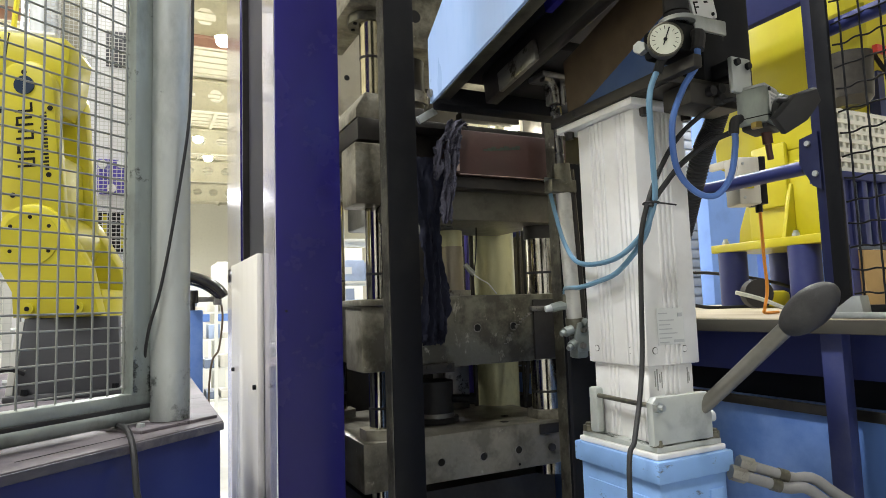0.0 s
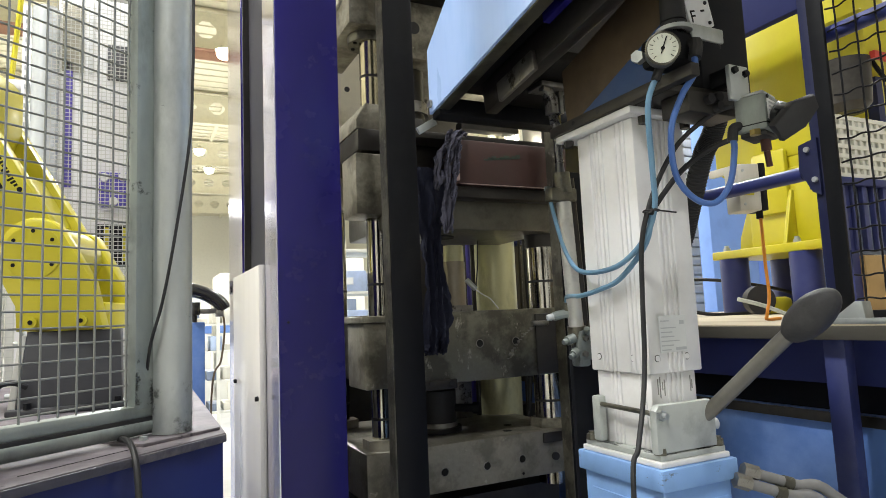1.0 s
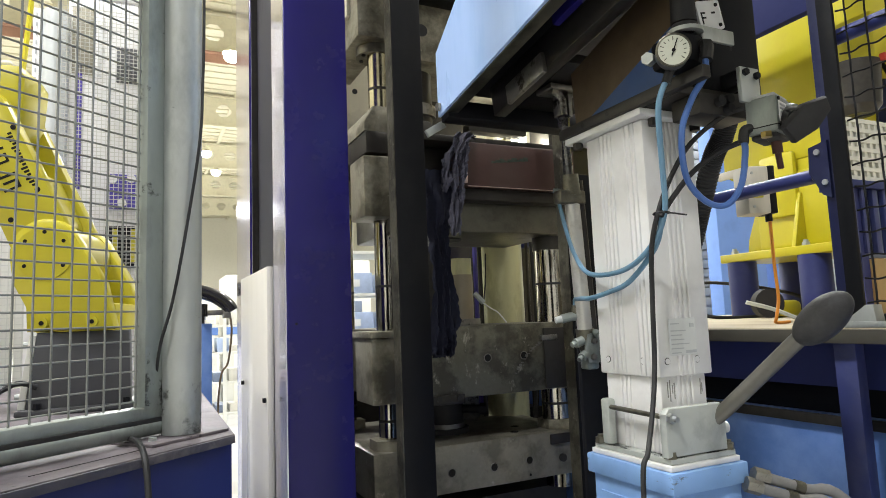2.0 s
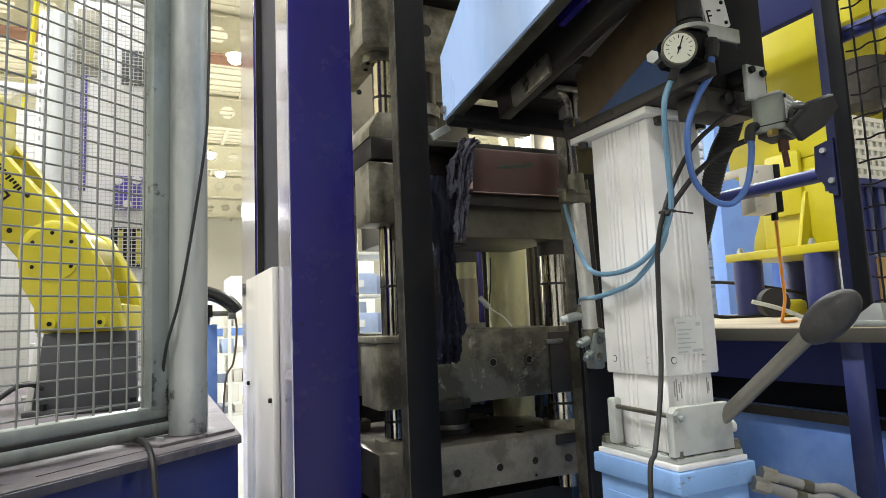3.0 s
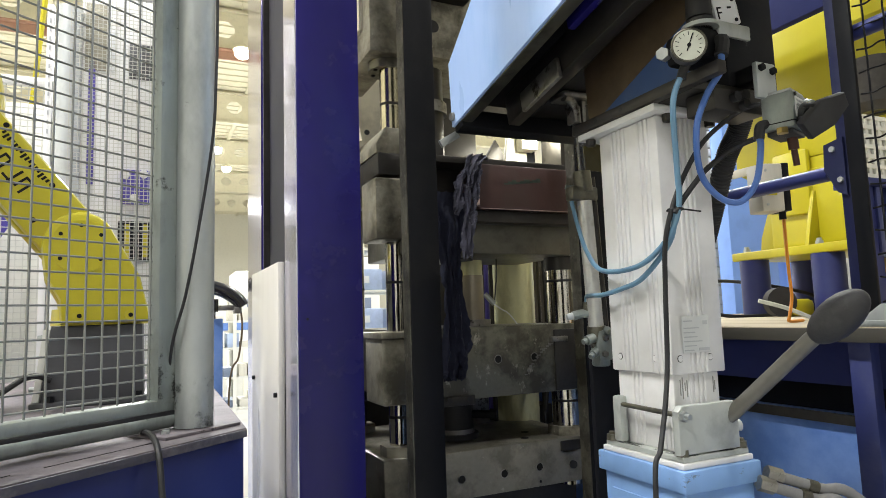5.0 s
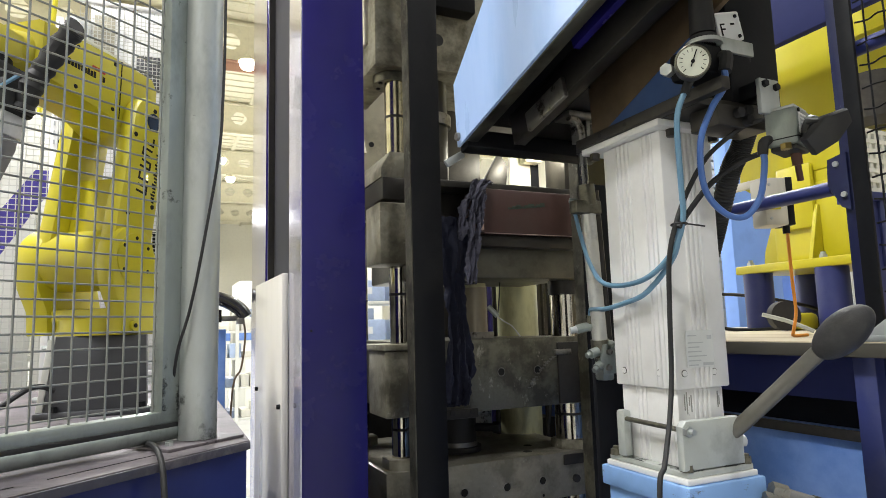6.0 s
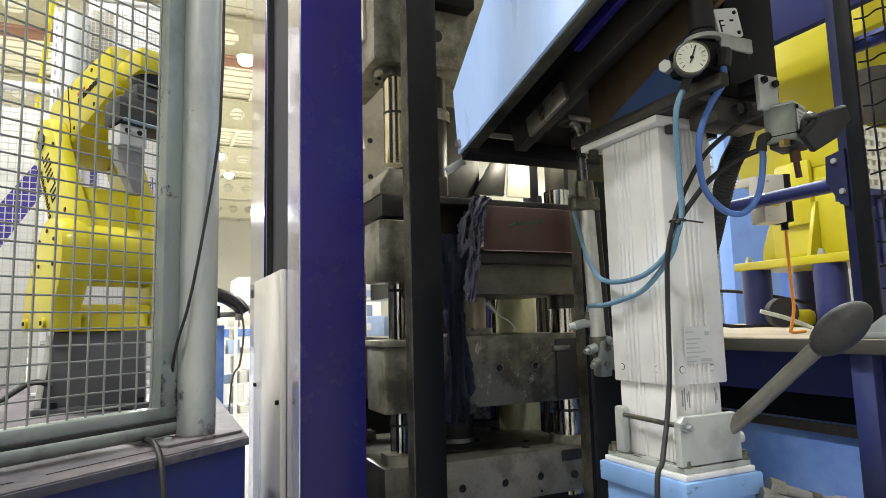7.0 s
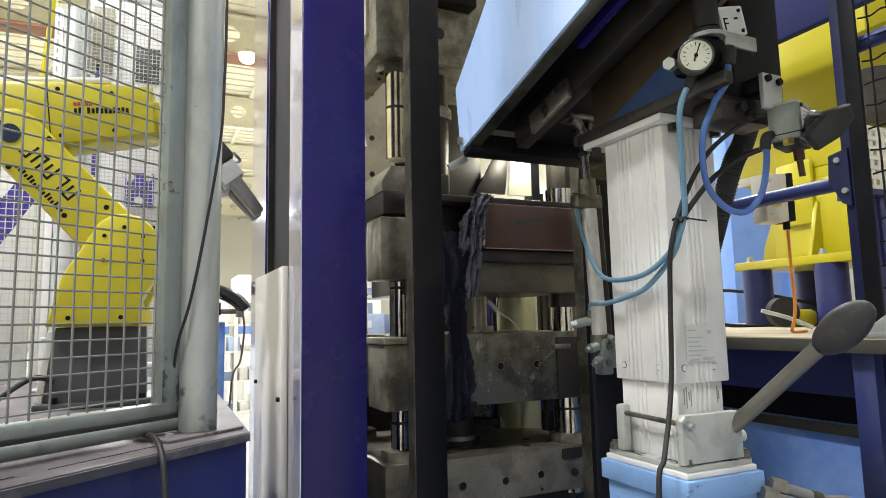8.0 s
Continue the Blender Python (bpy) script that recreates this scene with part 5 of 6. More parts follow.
def guard_rail():
    solo("guard_rail", tube(B(), [(1.41, 2.6, 1.39), (1.41, 0.93, 1.395)], 0.0175, 16, 1), M_navyrail, "dark blue round guard rail", "rail")
    solo("guard_rail", tube(B(), [(1.42, 0.86, 1.70), (1.42, 0.2, 1.70)], 0.0175, 16, 1), M_navyrail, "dark blue round guard rail", "rail")


M_navyrail = mat("glossy_navy_paint", (0.025, 0.035, 0.15), 0.38, var=0.1, amount=0.25, coat=0.0)


def wavy_mesh():
    bm = B()
    for k in range(14):
        y = 0.819 - k * 0.042
        tube(bm, [(1.402 + 0.0025 * (1 if (j + k) % 2 else -1), y + 0.0018 * (1 if (j + k) % 2 else -1), 1.075 + j * 0.025) for j in range(50)], 0.0022, 6, 3)
    for j in range(25):
        z = 1.10 + j * 0.05
        tube(bm, [(1.402 + 0.0025 * (1 if k % 2 else -1), 0.838 - k * 0.025, z + 0.0018 * (1 if (j + k) % 2 else -1)) for k in range(24)], 0.0021, 6, 3)
    t = thing("mesh_guard", (1.4, 0.7, 1.05), "black crimped wire mesh guard panel", "guard panel")
    tagged(part("wire_mesh", bm, M_black, t), kind="stuff")
    part("bottom_bar", box(B(), 1.392, 1.412, 0.2, 0.84, 1.051, 1.075, 0.002), M_black, t)


def latch():
    t = thing("latch", (1.335, 0.8, 1.05), "small galvanised latch block on the table edge", "latch")
    part("base", box(B(), 1.305, 1.35, 0.765, 0.84, 1.05, 1.056, 0.001), M_galv, t)
    part("wedge", prism(B(), [(0.77, 1.056), (0.835, 1.056), (0.825, 1.07), (0.79, 1.095), (0.775, 1.095)], 0.03, Matrix(((0, 0, 1, 1.31), (1, 0, 0, 0), (0, 1, 0, 0), (0, 0, 0, 1))), 0.002), M_galv, t)
    part("bar", box(B(), 1.30, 1.306, 0.70, 0.83, 1.05, 1.062, 0.001), M_galv, t)


guard_post(), guard_rail(), wavy_mesh(), latch()


def switch_box():
    t = thing("switch_box", (1.39, 1.14, 1.33), "cream switch box with a black side on the rail", "switch box")
    m = Matrix.Translation((1.475, 1.15, 1.402)) @ Matrix.Rotation(radians(-20), 4, "Z") @ Matrix.Diagonal((0.94, 0.94, 1.2, 1))
    part("housing", box(B(), -0.035, 0.03, -0.035, 0.035, -0.05, 0.055, 0.004, m), M_cream, t)
    part("side_plate", box(B(), 0.03, 0.048, -0.036, 0.036, -0.05, 0.056, 0.002, m), M_black, t)
    part("front_cover", box(B(), -0.024, 0.008, -0.039, -0.035, -0.016, 0.006, 0.002, m), M_yellow, t, "yellow front cover")
    part("cover_window", box(B(), -0.02, 0.0, -0.041, -0.039, -0.009, -0.003, 0.001, m), M_ink, t)
    part("gland", cyl(B(), m @ Vector((0.035, -0.01, -0.05)), m @ Vector((0.035, -0.01, -0.066)), 0.009, n=10), M_black, t)
    for z in (-0.035, 0.04):
        part("lid_screw", bolt(B(), m @ Vector((-0.02, -0.035, z)), m.to_3x3() @ Vector((0, -1, 0)), 0.004, 0.002, 8), M_galv, t)


switch_box()
cable("orange_cable", [(1.503, 1.128, 1.332), (1.507, 1.13, 1.2), (1.51, 1.13, 1.12), (1.502, 1.135, 1.07), (1.52, 1.15, 1.056), (1.6, 1.17, 1.055)], 0.0042, M_orange, "orange cable down from the switch box")


# ---- yellow machine stand ----
def yellow_stand():
    t = thing("yellow_machine_stand", (2.6, 1.815, 1.05), "bright yellow cast machine stand on four dark blue legs", "machine stand")
    part("flange", box(B(), 2.375, 2.825, 1.5, 2.055, 1.298, 1.335, 0.006), M_yellow, t)
    part("column", box(B(), 2.46, 2.8, 1.44, 1.915, 1.335, 1.66, 0.02), M_yellow, t)
    part("upper_body", box(B(), 2.46, 2.8, 1.44, 2.07, 1.70, 2.75, 0.02), M_yellow, t)
    part("shoulder", prism(B(), [(1.445, 1.6), (1.912, 1.6), (2.066, 1.705), (1.445, 1.705)], 0.3, Matrix(((0, 0, 1, 2.47), (1, 0, 0, 0), (0, 1, 0, 0), (0, 0, 0, 1))), 0.004), M_yellow, t)
    part("front_boss", box(B(), 2.435, 2.465, 1.70, 1.86, 1.47, 1.74, 0.012), M_yellow, t)
    part("cover_plate", box(B(), 2.44, 2.462, 1.94, 2.09, 1.69, 1.725, 0.003), M_cream, t, "pale grey cover plate")
    for x in (2.43, 2.77):
        for y in (1.645, 1.985):
            part("leg", cyl(B(), (x, y, 1.05), (x, y, 1.298), 0.06, n=32), M_navy, t, "dark blue tube leg")
            part("bolt", cyl(bolt(B(), (x - 0.02, y + 0.015, 1.335), (0, 0, 1), 0.017, 0.014), (x - 0.02, y + 0.015, 1.349), (x - 0.02, y + 0.015, 1.36), 0.01, n=10), M_galv, t)
    yz = Matrix(((0, 0, 1, 0), (1, 0, 0, 0), (0, 1, 0, 0), (0, 0, 0, 1)))
    part("gusset", prism(B(), [(1.905, 1.335), (1.995, 1.335), (1.985, 1.40), (1.945, 1.50), (1.905, 1.52)], 0.018, Matrix.Translation((2.49, 0, 0)) @ yz, 0.002), M_yellow, t)
    part("gusset", prism(B(), [(2.385, 1.335), (2.461, 1.335), (2.461, 1.56), (2.448, 1.56)], 0.016, across(1.705), 0.002), M_yellow, t)


yellow_stand()


# ---- things on the table ----
cable("black_loop_cable", [(2.45, 1.9, 1.057), (2.25, 2.0, 1.06), (2.15, 2.15, 1.12), (2.25, 2.3, 1.2), (2.5, 2.2, 1.22), (2.7, 1.95, 1.15), (2.75, 1.85, 1.06)], 0.008, M_rubber, "black cable looped on the table")
solo("steel_strip", tube(B(), [(1.84, 1.5, 1.115), (1.9, 1.45, 1.09), (1.95, 1.4, 1.056)], 0.007, 6, 4), M_galv, "bent steel strip lying on the table", "steel strip")


def yellow_tool():
    t = thing("hand_tool", (2.35, 1.75, 1.05), "yellow and black hand tool on the table", "power tool")
    part("body", box(B(), 2.3, 2.44, 1.72, 1.8, 1.051, 1.12, 0.02), M_yellow, t)
    part("wheel_guard", cyl(B(), (2.27, 1.74, 1.11), (2.29, 1.78, 1.11), 0.058, n=24), M_rubber, t)
    part("tail", box(B(), 2.44, 2.6, 1.71, 1.77, 1.051, 1.09, 0.015), M_rubber, t)


def padlock_box():
    t = thing("metal_box", (2.75, 1.72, 1.05), "small brown box with a wire handle on the table", "box")
    part("body", box(B(), 2.68, 2.8, 1.66, 1.74, 1.051, 1.12, 0.006), M_brown, t)
    part("handle", tube(B(), [(2.71, 1.7, 1.12), (2.715, 1.7, 1.16), (2.74, 1.7, 1.18), (2.765, 1.7, 1.16), (2.77, 1.7, 1.12)], 0.004, 6, 4), M_galv, t)


yellow_tool(), padlock_box()


# ---- what stands behind the table ----
M_pillar = mat("light_blue_enamel", (0.19, 0.34, 0.78), 0.4, var=0.04, scale=10, amount=0.2, bump=0.02)


def back_right():
    w = thing("louvre_wall", (4.0, 4.2, 0), "white louvred wall panel", "wall panel")
    for k in range(46):
        part("slat", box(B(), 3.9, 5.4, 4.18, 4.21, 0.02 + k * 0.085, 0.09 + k * 0.085, 0.004), M_whitepanel, w)
    part("backing", box(B(), 3.9, 5.4, 4.21, 4.25, 0, 4.0), M_wall, w)
    p = thing("blue_pillar", (3.95, 3.2, 0), "light blue steel pillar", "pillar")
    part("pillar", box(B(), 3.585, 4.04, 3.1, 3.2, 0, 4.5, 0.004), M_pillar, p)
    c = thing("blue_cabinet", (5.2, 3.0, 0), "light blue machine cabinet with white panels", "cabinet")
    part("body", box(B(), 4.13, 5.73, 3.1, 3.7, 0, 3.2, 0.01), M_pillar, c)
    for k in range(3):
        part("panel", box(B(), 4.3 + k * 0.48, 4.72 + k * 0.48, 3.085, 3.1, 0.9, 3.0, 0.004), M_whitepanel, c)
    z0 = 1.512
    t = thing("plastic_crate", (2.34, 1.4, z0), "white perforated plastic crate", "crate", "white crates")
    bm = box(B(), 2.14, 2.54, 1.31, 1.35, z0, z0 + 0.22, 0.005)
    part("crate_body", bm, M_whitepanel, t)
    for i in range(12):
        part("upright_bar", box(B(), 2.14 + i * 0.035, 2.153 + i * 0.035, 1.30, 1.309, z0, z0 + 0.22), M_whitepanel, t)
    for i in range(7):
        part("cross_bar", box(B(), 2.14, 2.54, 1.298, 1.307, z0 + i * 0.034, z0 + i * 0.034 + 0.014), M_whitepanel, t)
    s = thing("crate_shelf", (2.34, 1.4, 1.05), "dark blue steel crate shelf", "shelf")
    for x in (2.2, 2.57):
        for y in (1.32, 1.38):
            part("leg", box(B(), x - 0.02, x + 0.02, y - 0.01, y + 0.01, 1.05, 1.485), M_navy, s)
    part("board", box(B(), 2.13, 2.59, 1.29, 1.4, 1.485, 1.511, 0.002), M_navy, s)
    for k in range(7):
        part("rib", box(B(), 2.14 + k * 0.06, 2.165 + k * 0.06, 1.30, 1.318, 1.262, 1.484, 0.002), M_navyleg, s)
    part("lower_panel", box(B(), 2.13, 2.55, 1.318, 1.33, 1.25, 1.484), M_greyblue, s)
    b = thing("cardboard_box", (2.34, 1.63, 1.05), "brown cardboard box under the shelf", "box")
    part("carton", box(B(), 2.225, 2.54, 1.295, 1.4, 1.051, 1.245, 0.004), M_carton, b)
    m = thing("motor", (2.3, 1.45, 1.05), "dark electric motor on a yellow carrier", "motor")
    part("casing", cyl(cyl(B(), (2.34, 1.36, 1.80), (2.34, 1.36, 1.96), 0.075, 0.085, 24), (2.34, 1.36, 1.77), (2.34, 1.36, 1.80), 0.05, 0.075, 24), M_blacksteel, m)
    part("carrier", box(B(), 2.34, 2.7, 1.28, 1.44, 1.96, 2.14, 0.01), M_yellow, m)
    part("red_tag", box(B(), 2.36, 2.46, 1.262, 1.28, 1.95, 1.975), M_red, m)
    part("chain", tube(B(), [(2.4, 1.3, 1.96), (2.45, 1.28, 1.88), (2.52, 1.28, 1.9)], 0.008, 6, 4), M_black, m)
    part("stand", box(B(), 2.6, 2.64, 1.40, 1.44, 1.05, 1.96), M_navy, m)


M_beamnavy = mat("matt_navy_beam", (0.015, 0.02, 0.085), 0.6, spec=0.2, var=0.12, scale=20, stain=(0.03, 0.035, 0.1), amount=0.3)


def overhead_beam():
    t = thing("overhead_beam", (2.3, 2.5, 1.05), "dark blue steel beam on a post behind the table edge", "beam")
    part("beam", box(B(), 2.15, 2.19, 0.9, 2.6, 2.15, 2.4, 0.004), M_beamnavy, t)
    part("post", box(B(), 2.12, 2.22, 2.5, 2.6, 1.05, 2.15, 0.004), M_beamnavy, t)


overhead_beam()
M_greyblue = mat("grey_blue_panel", (0.16, 0.2, 0.28), 0.5)
M_carton = mat("cardboard", (0.4, 0.27, 0.12), 0.8, var=0.12, scale=30, amount=0.3)
back_right()


# ---- behind the robot ----
M_glossblack = mat("gloss_black_plastic", (0.012, 0.012, 0.014), 0.18, var=0.1, scale=20, amount=0.2, coat=0.3)


def back_left():
    w = thing("white_partition", (-1.0, 3.4, 0), "white partition behind the robot cell", "partition")
    for k in range(5):
        part("panel", box(B(), -2.6 + k * 0.52, -2.09 + k * 0.52, 3.4, 3.44, 0, 2.15, 0.003), M_whitepanel, w)
    g = thing("inner_guard", (-0.5, 3.1, LEDGE), "white wire mesh inner guard", "guard panel")
    bm = B()
    for k in range(60):
        box(bm, -1.5 + k * 0.027, -1.4965 + k * 0.027, 3.09, 3.0925, 0.9, 2.15)
    for k in range(48):
        box(bm, -1.5, 0.1, 3.0925, 3.095, 0.9 + k * 0.027, 0.9035 + k * 0.027)
    tagged(part("wire_mesh", bm, M_whitewire, g), kind="stuff")
    bm = B()
    for k in range(24):
        box(bm, -0.33 + k * 0.0165, -0.3275 + k * 0.0165, 2.90, 2.9015, 0.95, 2.5)
    for k in range(92):
        box(bm, -0.33, 0.05, 2.9015, 2.903, 0.95 + k * 0.0165, 0.9525 + k * 0.0165)
    tagged(part("fine_mesh", bm, M_whitewire, g), kind="stuff")
    for z in (0.94, 2.5):
        part("mesh_rail", box(B(), -0.34, 0.06, 2.89, 2.915, z, z + 0.02, 0.002), M_whitepaint, g)
    part("top_tube", box(B(), -1.5, 0.1, 3.08, 3.11, 2.13, 2.17, 0.003), M_whitepaint, g)
    part("side_tube", box(B(), 0.07, 0.1, 3.08, 3.11, 0.0, 2.15, 0.003), M_whitepaint, g)
    p = thing("round_duct", (-0.35, 3.0, 0), "white round duct with a perforated strut beside it", "duct")
    part("pipe", cyl(B(), (-0.345, 3.0, 0.0), (-0.345, 3.0, 2.46), 0.05, n=28), M_alu, p)
    st = part("strut", box(B(), -0.425, -0.40, 2.98, 3.02, 0, 2.46, 0.002), M_whitepaint, p)
    for k in range(14):
        part("slot", box(B(), -0.4155, -0.4105, 2.978, 2.982, 1.9 + k * 0.04, 1.918 + k * 0.04), M_print, st)
    u = thing("vent_cabinet", (-0.16, 3.0, 2.1), "white framed cabinet with a dark grille", "cabinet")
    part("body", box(B(), -0.30, -0.01, 3.0, 3.3, 0.95, 2.56, 0.006), M_whitepaint, u)
    for a, b, c, d, mt in ((-0.285, -0.205, 2.2, 2.5, M_grille), (-0.19, -0.17, 2.2, 2.52, M_lightgap), (-0.115, -0.02, 2.18, 2.34, M_grey), (-0.27, -0.245, 1.7, 2.24, M_violet)):
        part("inset", box(B(), a, b, 2.994, 3.001, c, d, 0.002), mt, u)
    kb = part("valve_block", box(B(), -0.139, -0.027, 2.96, 3.0, 1.62, 1.765, 0.004), M_violet, u, "blue valve block with white knobs")
    for x, z in ((-0.12, 1.74), (-0.085, 1.64), (-0.05, 1.745)):
        part("knob", cyl(B(), (x, 2.96, z), (x, 2.94, z), 0.017, n=16), M_whitepaint, kb)
    dp = part("switch_panel", box(B(), -0.146, -0.014, 2.97, 3.0, 1.375, 1.544, 0.004), M_black, u, "black panel with yellow strips")
    for k in range(2):
        part("strip", box(B(), -0.12 + k * 0.07, -0.1 + k * 0.07, 2.967, 2.97, 1.39, 1.53), M_yellow, dp)
    d = thing("blue_brace", (-0.9, 3.15, 0), "violet-blue slanted sheet metal brace", "brace")
    part("sheet", prism(B(), [(-1.079, 0.0), (-0.93, 0.0), (-0.93, 0.91), (-0.388, 1.823), (-0.496, 1.823), (-0.863, 1.262), (-1.079, 0.91)], 0.01, Matrix(((1, 0, 0, 0), (0, 0, -1, 3.15), (0, 1, 0, 0), (0, 0, 0, 1)))), M_violet, d)
    r = thing("red_crate", (-0.9, 2.3, LEDGE), "red plastic crate on the steel top", "crate")
    part("crate_body", box(B(), -0.75, -0.5, 2.32, 2.48, LEDGE, LEDGE + 0.22, 0.006), M_red, r)
    solo("yellow_cable", tube(B(), [(-0.62, 3.5, 0.01), (-0.6, 3.5, 1.3), (-0.57, 3.5, 1.9), (-0.51, 3.45, 2.6), (-0.4, 3.4, 4.0)], 0.012, 8, 6), M_yellow, "yellow cable hanging behind the cell", "cable")
    h = thing("control_pendant_hood", (0.3, 3.0, 0.0), "black curved hood on a blue pedestal", "hood")
    part("hood", tube(B(), [(0.15, 3.0, 1.272), (0.22, 2.985, 1.262), (0.285, 2.975, 1.24), (0.335, 2.965, 1.205), (0.36, 2.96, 1.17)], 0.031, 18, 6), M_glossblack, h)
    part("clip", box(box(B(), 0.255, 0.335, 2.95, 3.0, 1.155, 1.178, 0.004), 0.32, 0.352, 2.935, 2.985, 1.14, 1.168, 0.003), M_steel, h)
    part("socket", cyl(B(), (0.235, 2.96, 1.15), (0.235, 2.96, 1.205), 0.022, n=18), M_glossblack, h)
    part("stem", cyl(B(), (0.235, 2.985, 1.12), (0.235, 2.985, 1.15), 0.012, n=12), M_blacksteel, h)
    part("pedestal", box(B(), 0.18, 0.275, 2.95, 3.15, 0.0, 1.12, 0.004), M_midblue, h)
    solo("hood_cable", tube(B(), [(0.35, 2.95, 1.15), (0.355, 2.94, 1.08), (0.34, 2.94, 0.95), (0.30, 2.94, 0.8), (0.29, 2.94, 0.01)], 0.0045, 8, 6), M_brown, "brown cable hanging from the black hood", "cable")


M_whitewire = mat("white_wire", (0.6, 0.6, 0.55), 0.5)
M_grille = mat("beige_grille", (0.35, 0.33, 0.25), 0.6, var=0.3, scale=40)
M_lightgap = mat("bright_strip", (0.85, 0.87, 0.87), 0.4)
back_left()


def far_hall():
    for k, (x, y) in enumerate(((0.4, 9.0), (1.5, 9.0), (2.7, 9.4))):
        c = thing("far_machine", (x, y, 0), "white machine cabinet with a blue band", "machine", "far machines")
        part("body", box(B(), x - 0.5, x + 0.5, y, y + 0.8, 0, 1.55 + 0.25 * k, 0.02), M_whitepanel, c)
        part("band", box(B(), x - 0.505, x + 0.505, y - 0.01, y + 0.2, 1.0, 1.12, 0.004), M_midblue, c)
        part("door", box(B(), x - 0.4, x + 0.1, y - 0.02, y, 0.1, 0.95, 0.004), M_wall, c)
        part("window", box(B(), x - 0.35, x + 0.35, y - 0.015, y + 0.01, 1.18, 1.42, 0.004), M_greyblue, c)
        part("foot", box(B(), x - 0.52, x + 0.52, y - 0.03, y + 0.3, 0, 0.08), M_greyblue, c)
    s = thing("crate_rack", (1.6, 4.5, 0), "white rack with blue crates behind the press", "rack")
    for z in (0.75, 1.02, 1.3, 1.6):
        part("shelf", box(B(), 1.15, 2.3, 4.3, 4.7, z - 0.02, z, 0.002), M_whitepanel, s)
    for x in (1.15, 1.72, 2.3):
        part("upright", box(B(), x - 0.02, x + 0.02, 4.3, 4.34, 0, 1.9), M_whitepanel, s)
    for k in range(6):
        b = thing("blue_crate", (1.3 + 0.33 * (k % 3), 4.5, 1.02 + 0.28 * (k // 3)), "pale blue plastic crate on a rack", "crate", "blue crates")
        x, z = 1.19 + 0.37 * (k % 3), 1.02 + 0.28 * (k // 3)
        part("crate_body", box(B(), x, x + 0.3, 4.32, 4.66, z + 0.001, z + 0.15, 0.01), M_paleblue, b)
        part("label_card", box(B(), x + 0.1, x + 0.2, 4.314, 4.32, z + 0.05, z + 0.1), M_white_plastic, b)


def far_rack():
    rack = thing("storage_rack", (0.75, 6.2, 0), "white far storage rack with small coloured bins", "rack")
    for z in (0.35, 0.62, 0.88, 1.12):
        part("shelf", box(B(), 0.45, 1.15, 6.0, 6.4, z - 0.02, z, 0.002), M_whitepanel, rack)
    for x in (0.47, 0.66, 0.94, 1.13):
        part("upright", box(B(), x - 0.015, x + 0.015, 5.98, 6.0, 0, 1.3), M_whitepanel, rack)
    random.seed(11)
    tints = (M_paleblue, M_whitepanel, M_whitepanel, M_cream, M_greyblue, M_wall)
    for z in (0.35, 0.62, 0.88, 1.12):
        x = 0.49
        while x < 1.05:
            w, h = random.uniform(0.04, 0.1), random.uniform(0.05, 0.14)
            solo("storage_bin", box(B(), x, x + w, 6.02, 6.3, z + 0.001, z + h, 0.004), random.choice(tints), "small plastic bin on a far rack", "bin", "far bins")
            x += w + random.uniform(0.01, 0.05)


M_paleblue = mat("pale_blue_plastic", (0.45, 0.55, 0.75), 0.5, var=0.05)
far_hall()
far_rack()


# ---- rag on the press ----
def rag(name, ribbons, material, label):
    """A hanging cloth: narrow pleated strips of thin sheet with ragged edges, hanging side by side."""
    bm = B()
    for pts, width, pleats, seed in ribbons:
        path = smooth_path(pts, 14)
        nu, rows = 34, []
        for j, c in enumerate(path):
            t = j / (len(path) - 1)
            pinch = 0.62 + 0.38 * math.sin(t * 8.0 + seed) + 0.35 * noise.noise(Vector((seed, t * 5.0, 0.0)))
            w = width * max(0.35, pinch) * (1.0 - 0.5 * t)
            row = []
            for i in range(nu + 1):
                u = i / nu - 0.5
                fold = math.sin(u * pleats * 6.283 + 2.2 * noise.noise(Vector((u * 2.0, t * 3.0, seed))) * 2.0 + seed)
                crumple = noise.noise(Vector((u * 7.0 + seed, t * 9.0, seed))) + 0.5 * noise.noise(Vector((u * 16.0, t * 22.0, seed)))
                ragged = 0.006 * noise.noise(Vector((t * 40.0, seed, u * 3.0))) * abs(u) * 2
                row.append(c + Vector((u * w + 0.005 * crumple + ragged, -0.0075 * fold - 0.009 * crumple, 0.006 * crumple + (0.012 * noise.noise(Vector((u * 14.0, seed, 1.0))) if t > 0.9 else 0.0))))
            rows.append(row)
        for side in (0.0, 0.0016):
            rows_v = [[bm.verts.new(p + Vector((0, side, 0))) for p in row] for row in rows]
            for j in range(len(rows_v) - 1):
                for i in range(nu):
                    q = (rows_v[j][i], rows_v[j][i + 1], rows_v[j + 1][i + 1], rows_v[j + 1][i])
                    bm.faces.new(q if side == 0.0 else q[::-1])
    return solo(name, bm, material, label, "cloth")


RAG = rag("rag", [([(0.797, 1.478, 1.541), (0.778, 1.462, 1.545), (0.755, 1.452, 1.515), (0.742, 1.449, 1.46), (0.738, 1.45, 1.40), (0.736, 1.45, 1.34), (0.73, 1.452, 1.272)], 0.056, 2.2, 0.3),
                  ([(0.785, 1.474, 1.540), (0.757, 1.460, 1.522), (0.728, 1.452, 1.487), (0.711, 1.452, 1.44), (0.712, 1.455, 1.385)], 0.042, 1.6, 2.1),
                  ([(0.79, 1.476, 1.538), (0.774, 1.456, 1.51), (0.764, 1.452, 1.46), (0.758, 1.452, 1.40), (0.750, 1.453, 1.335)], 0.024, 1.3, 4.0)],
          M_cloth, "crumpled grey-blue rag hung on the red block")
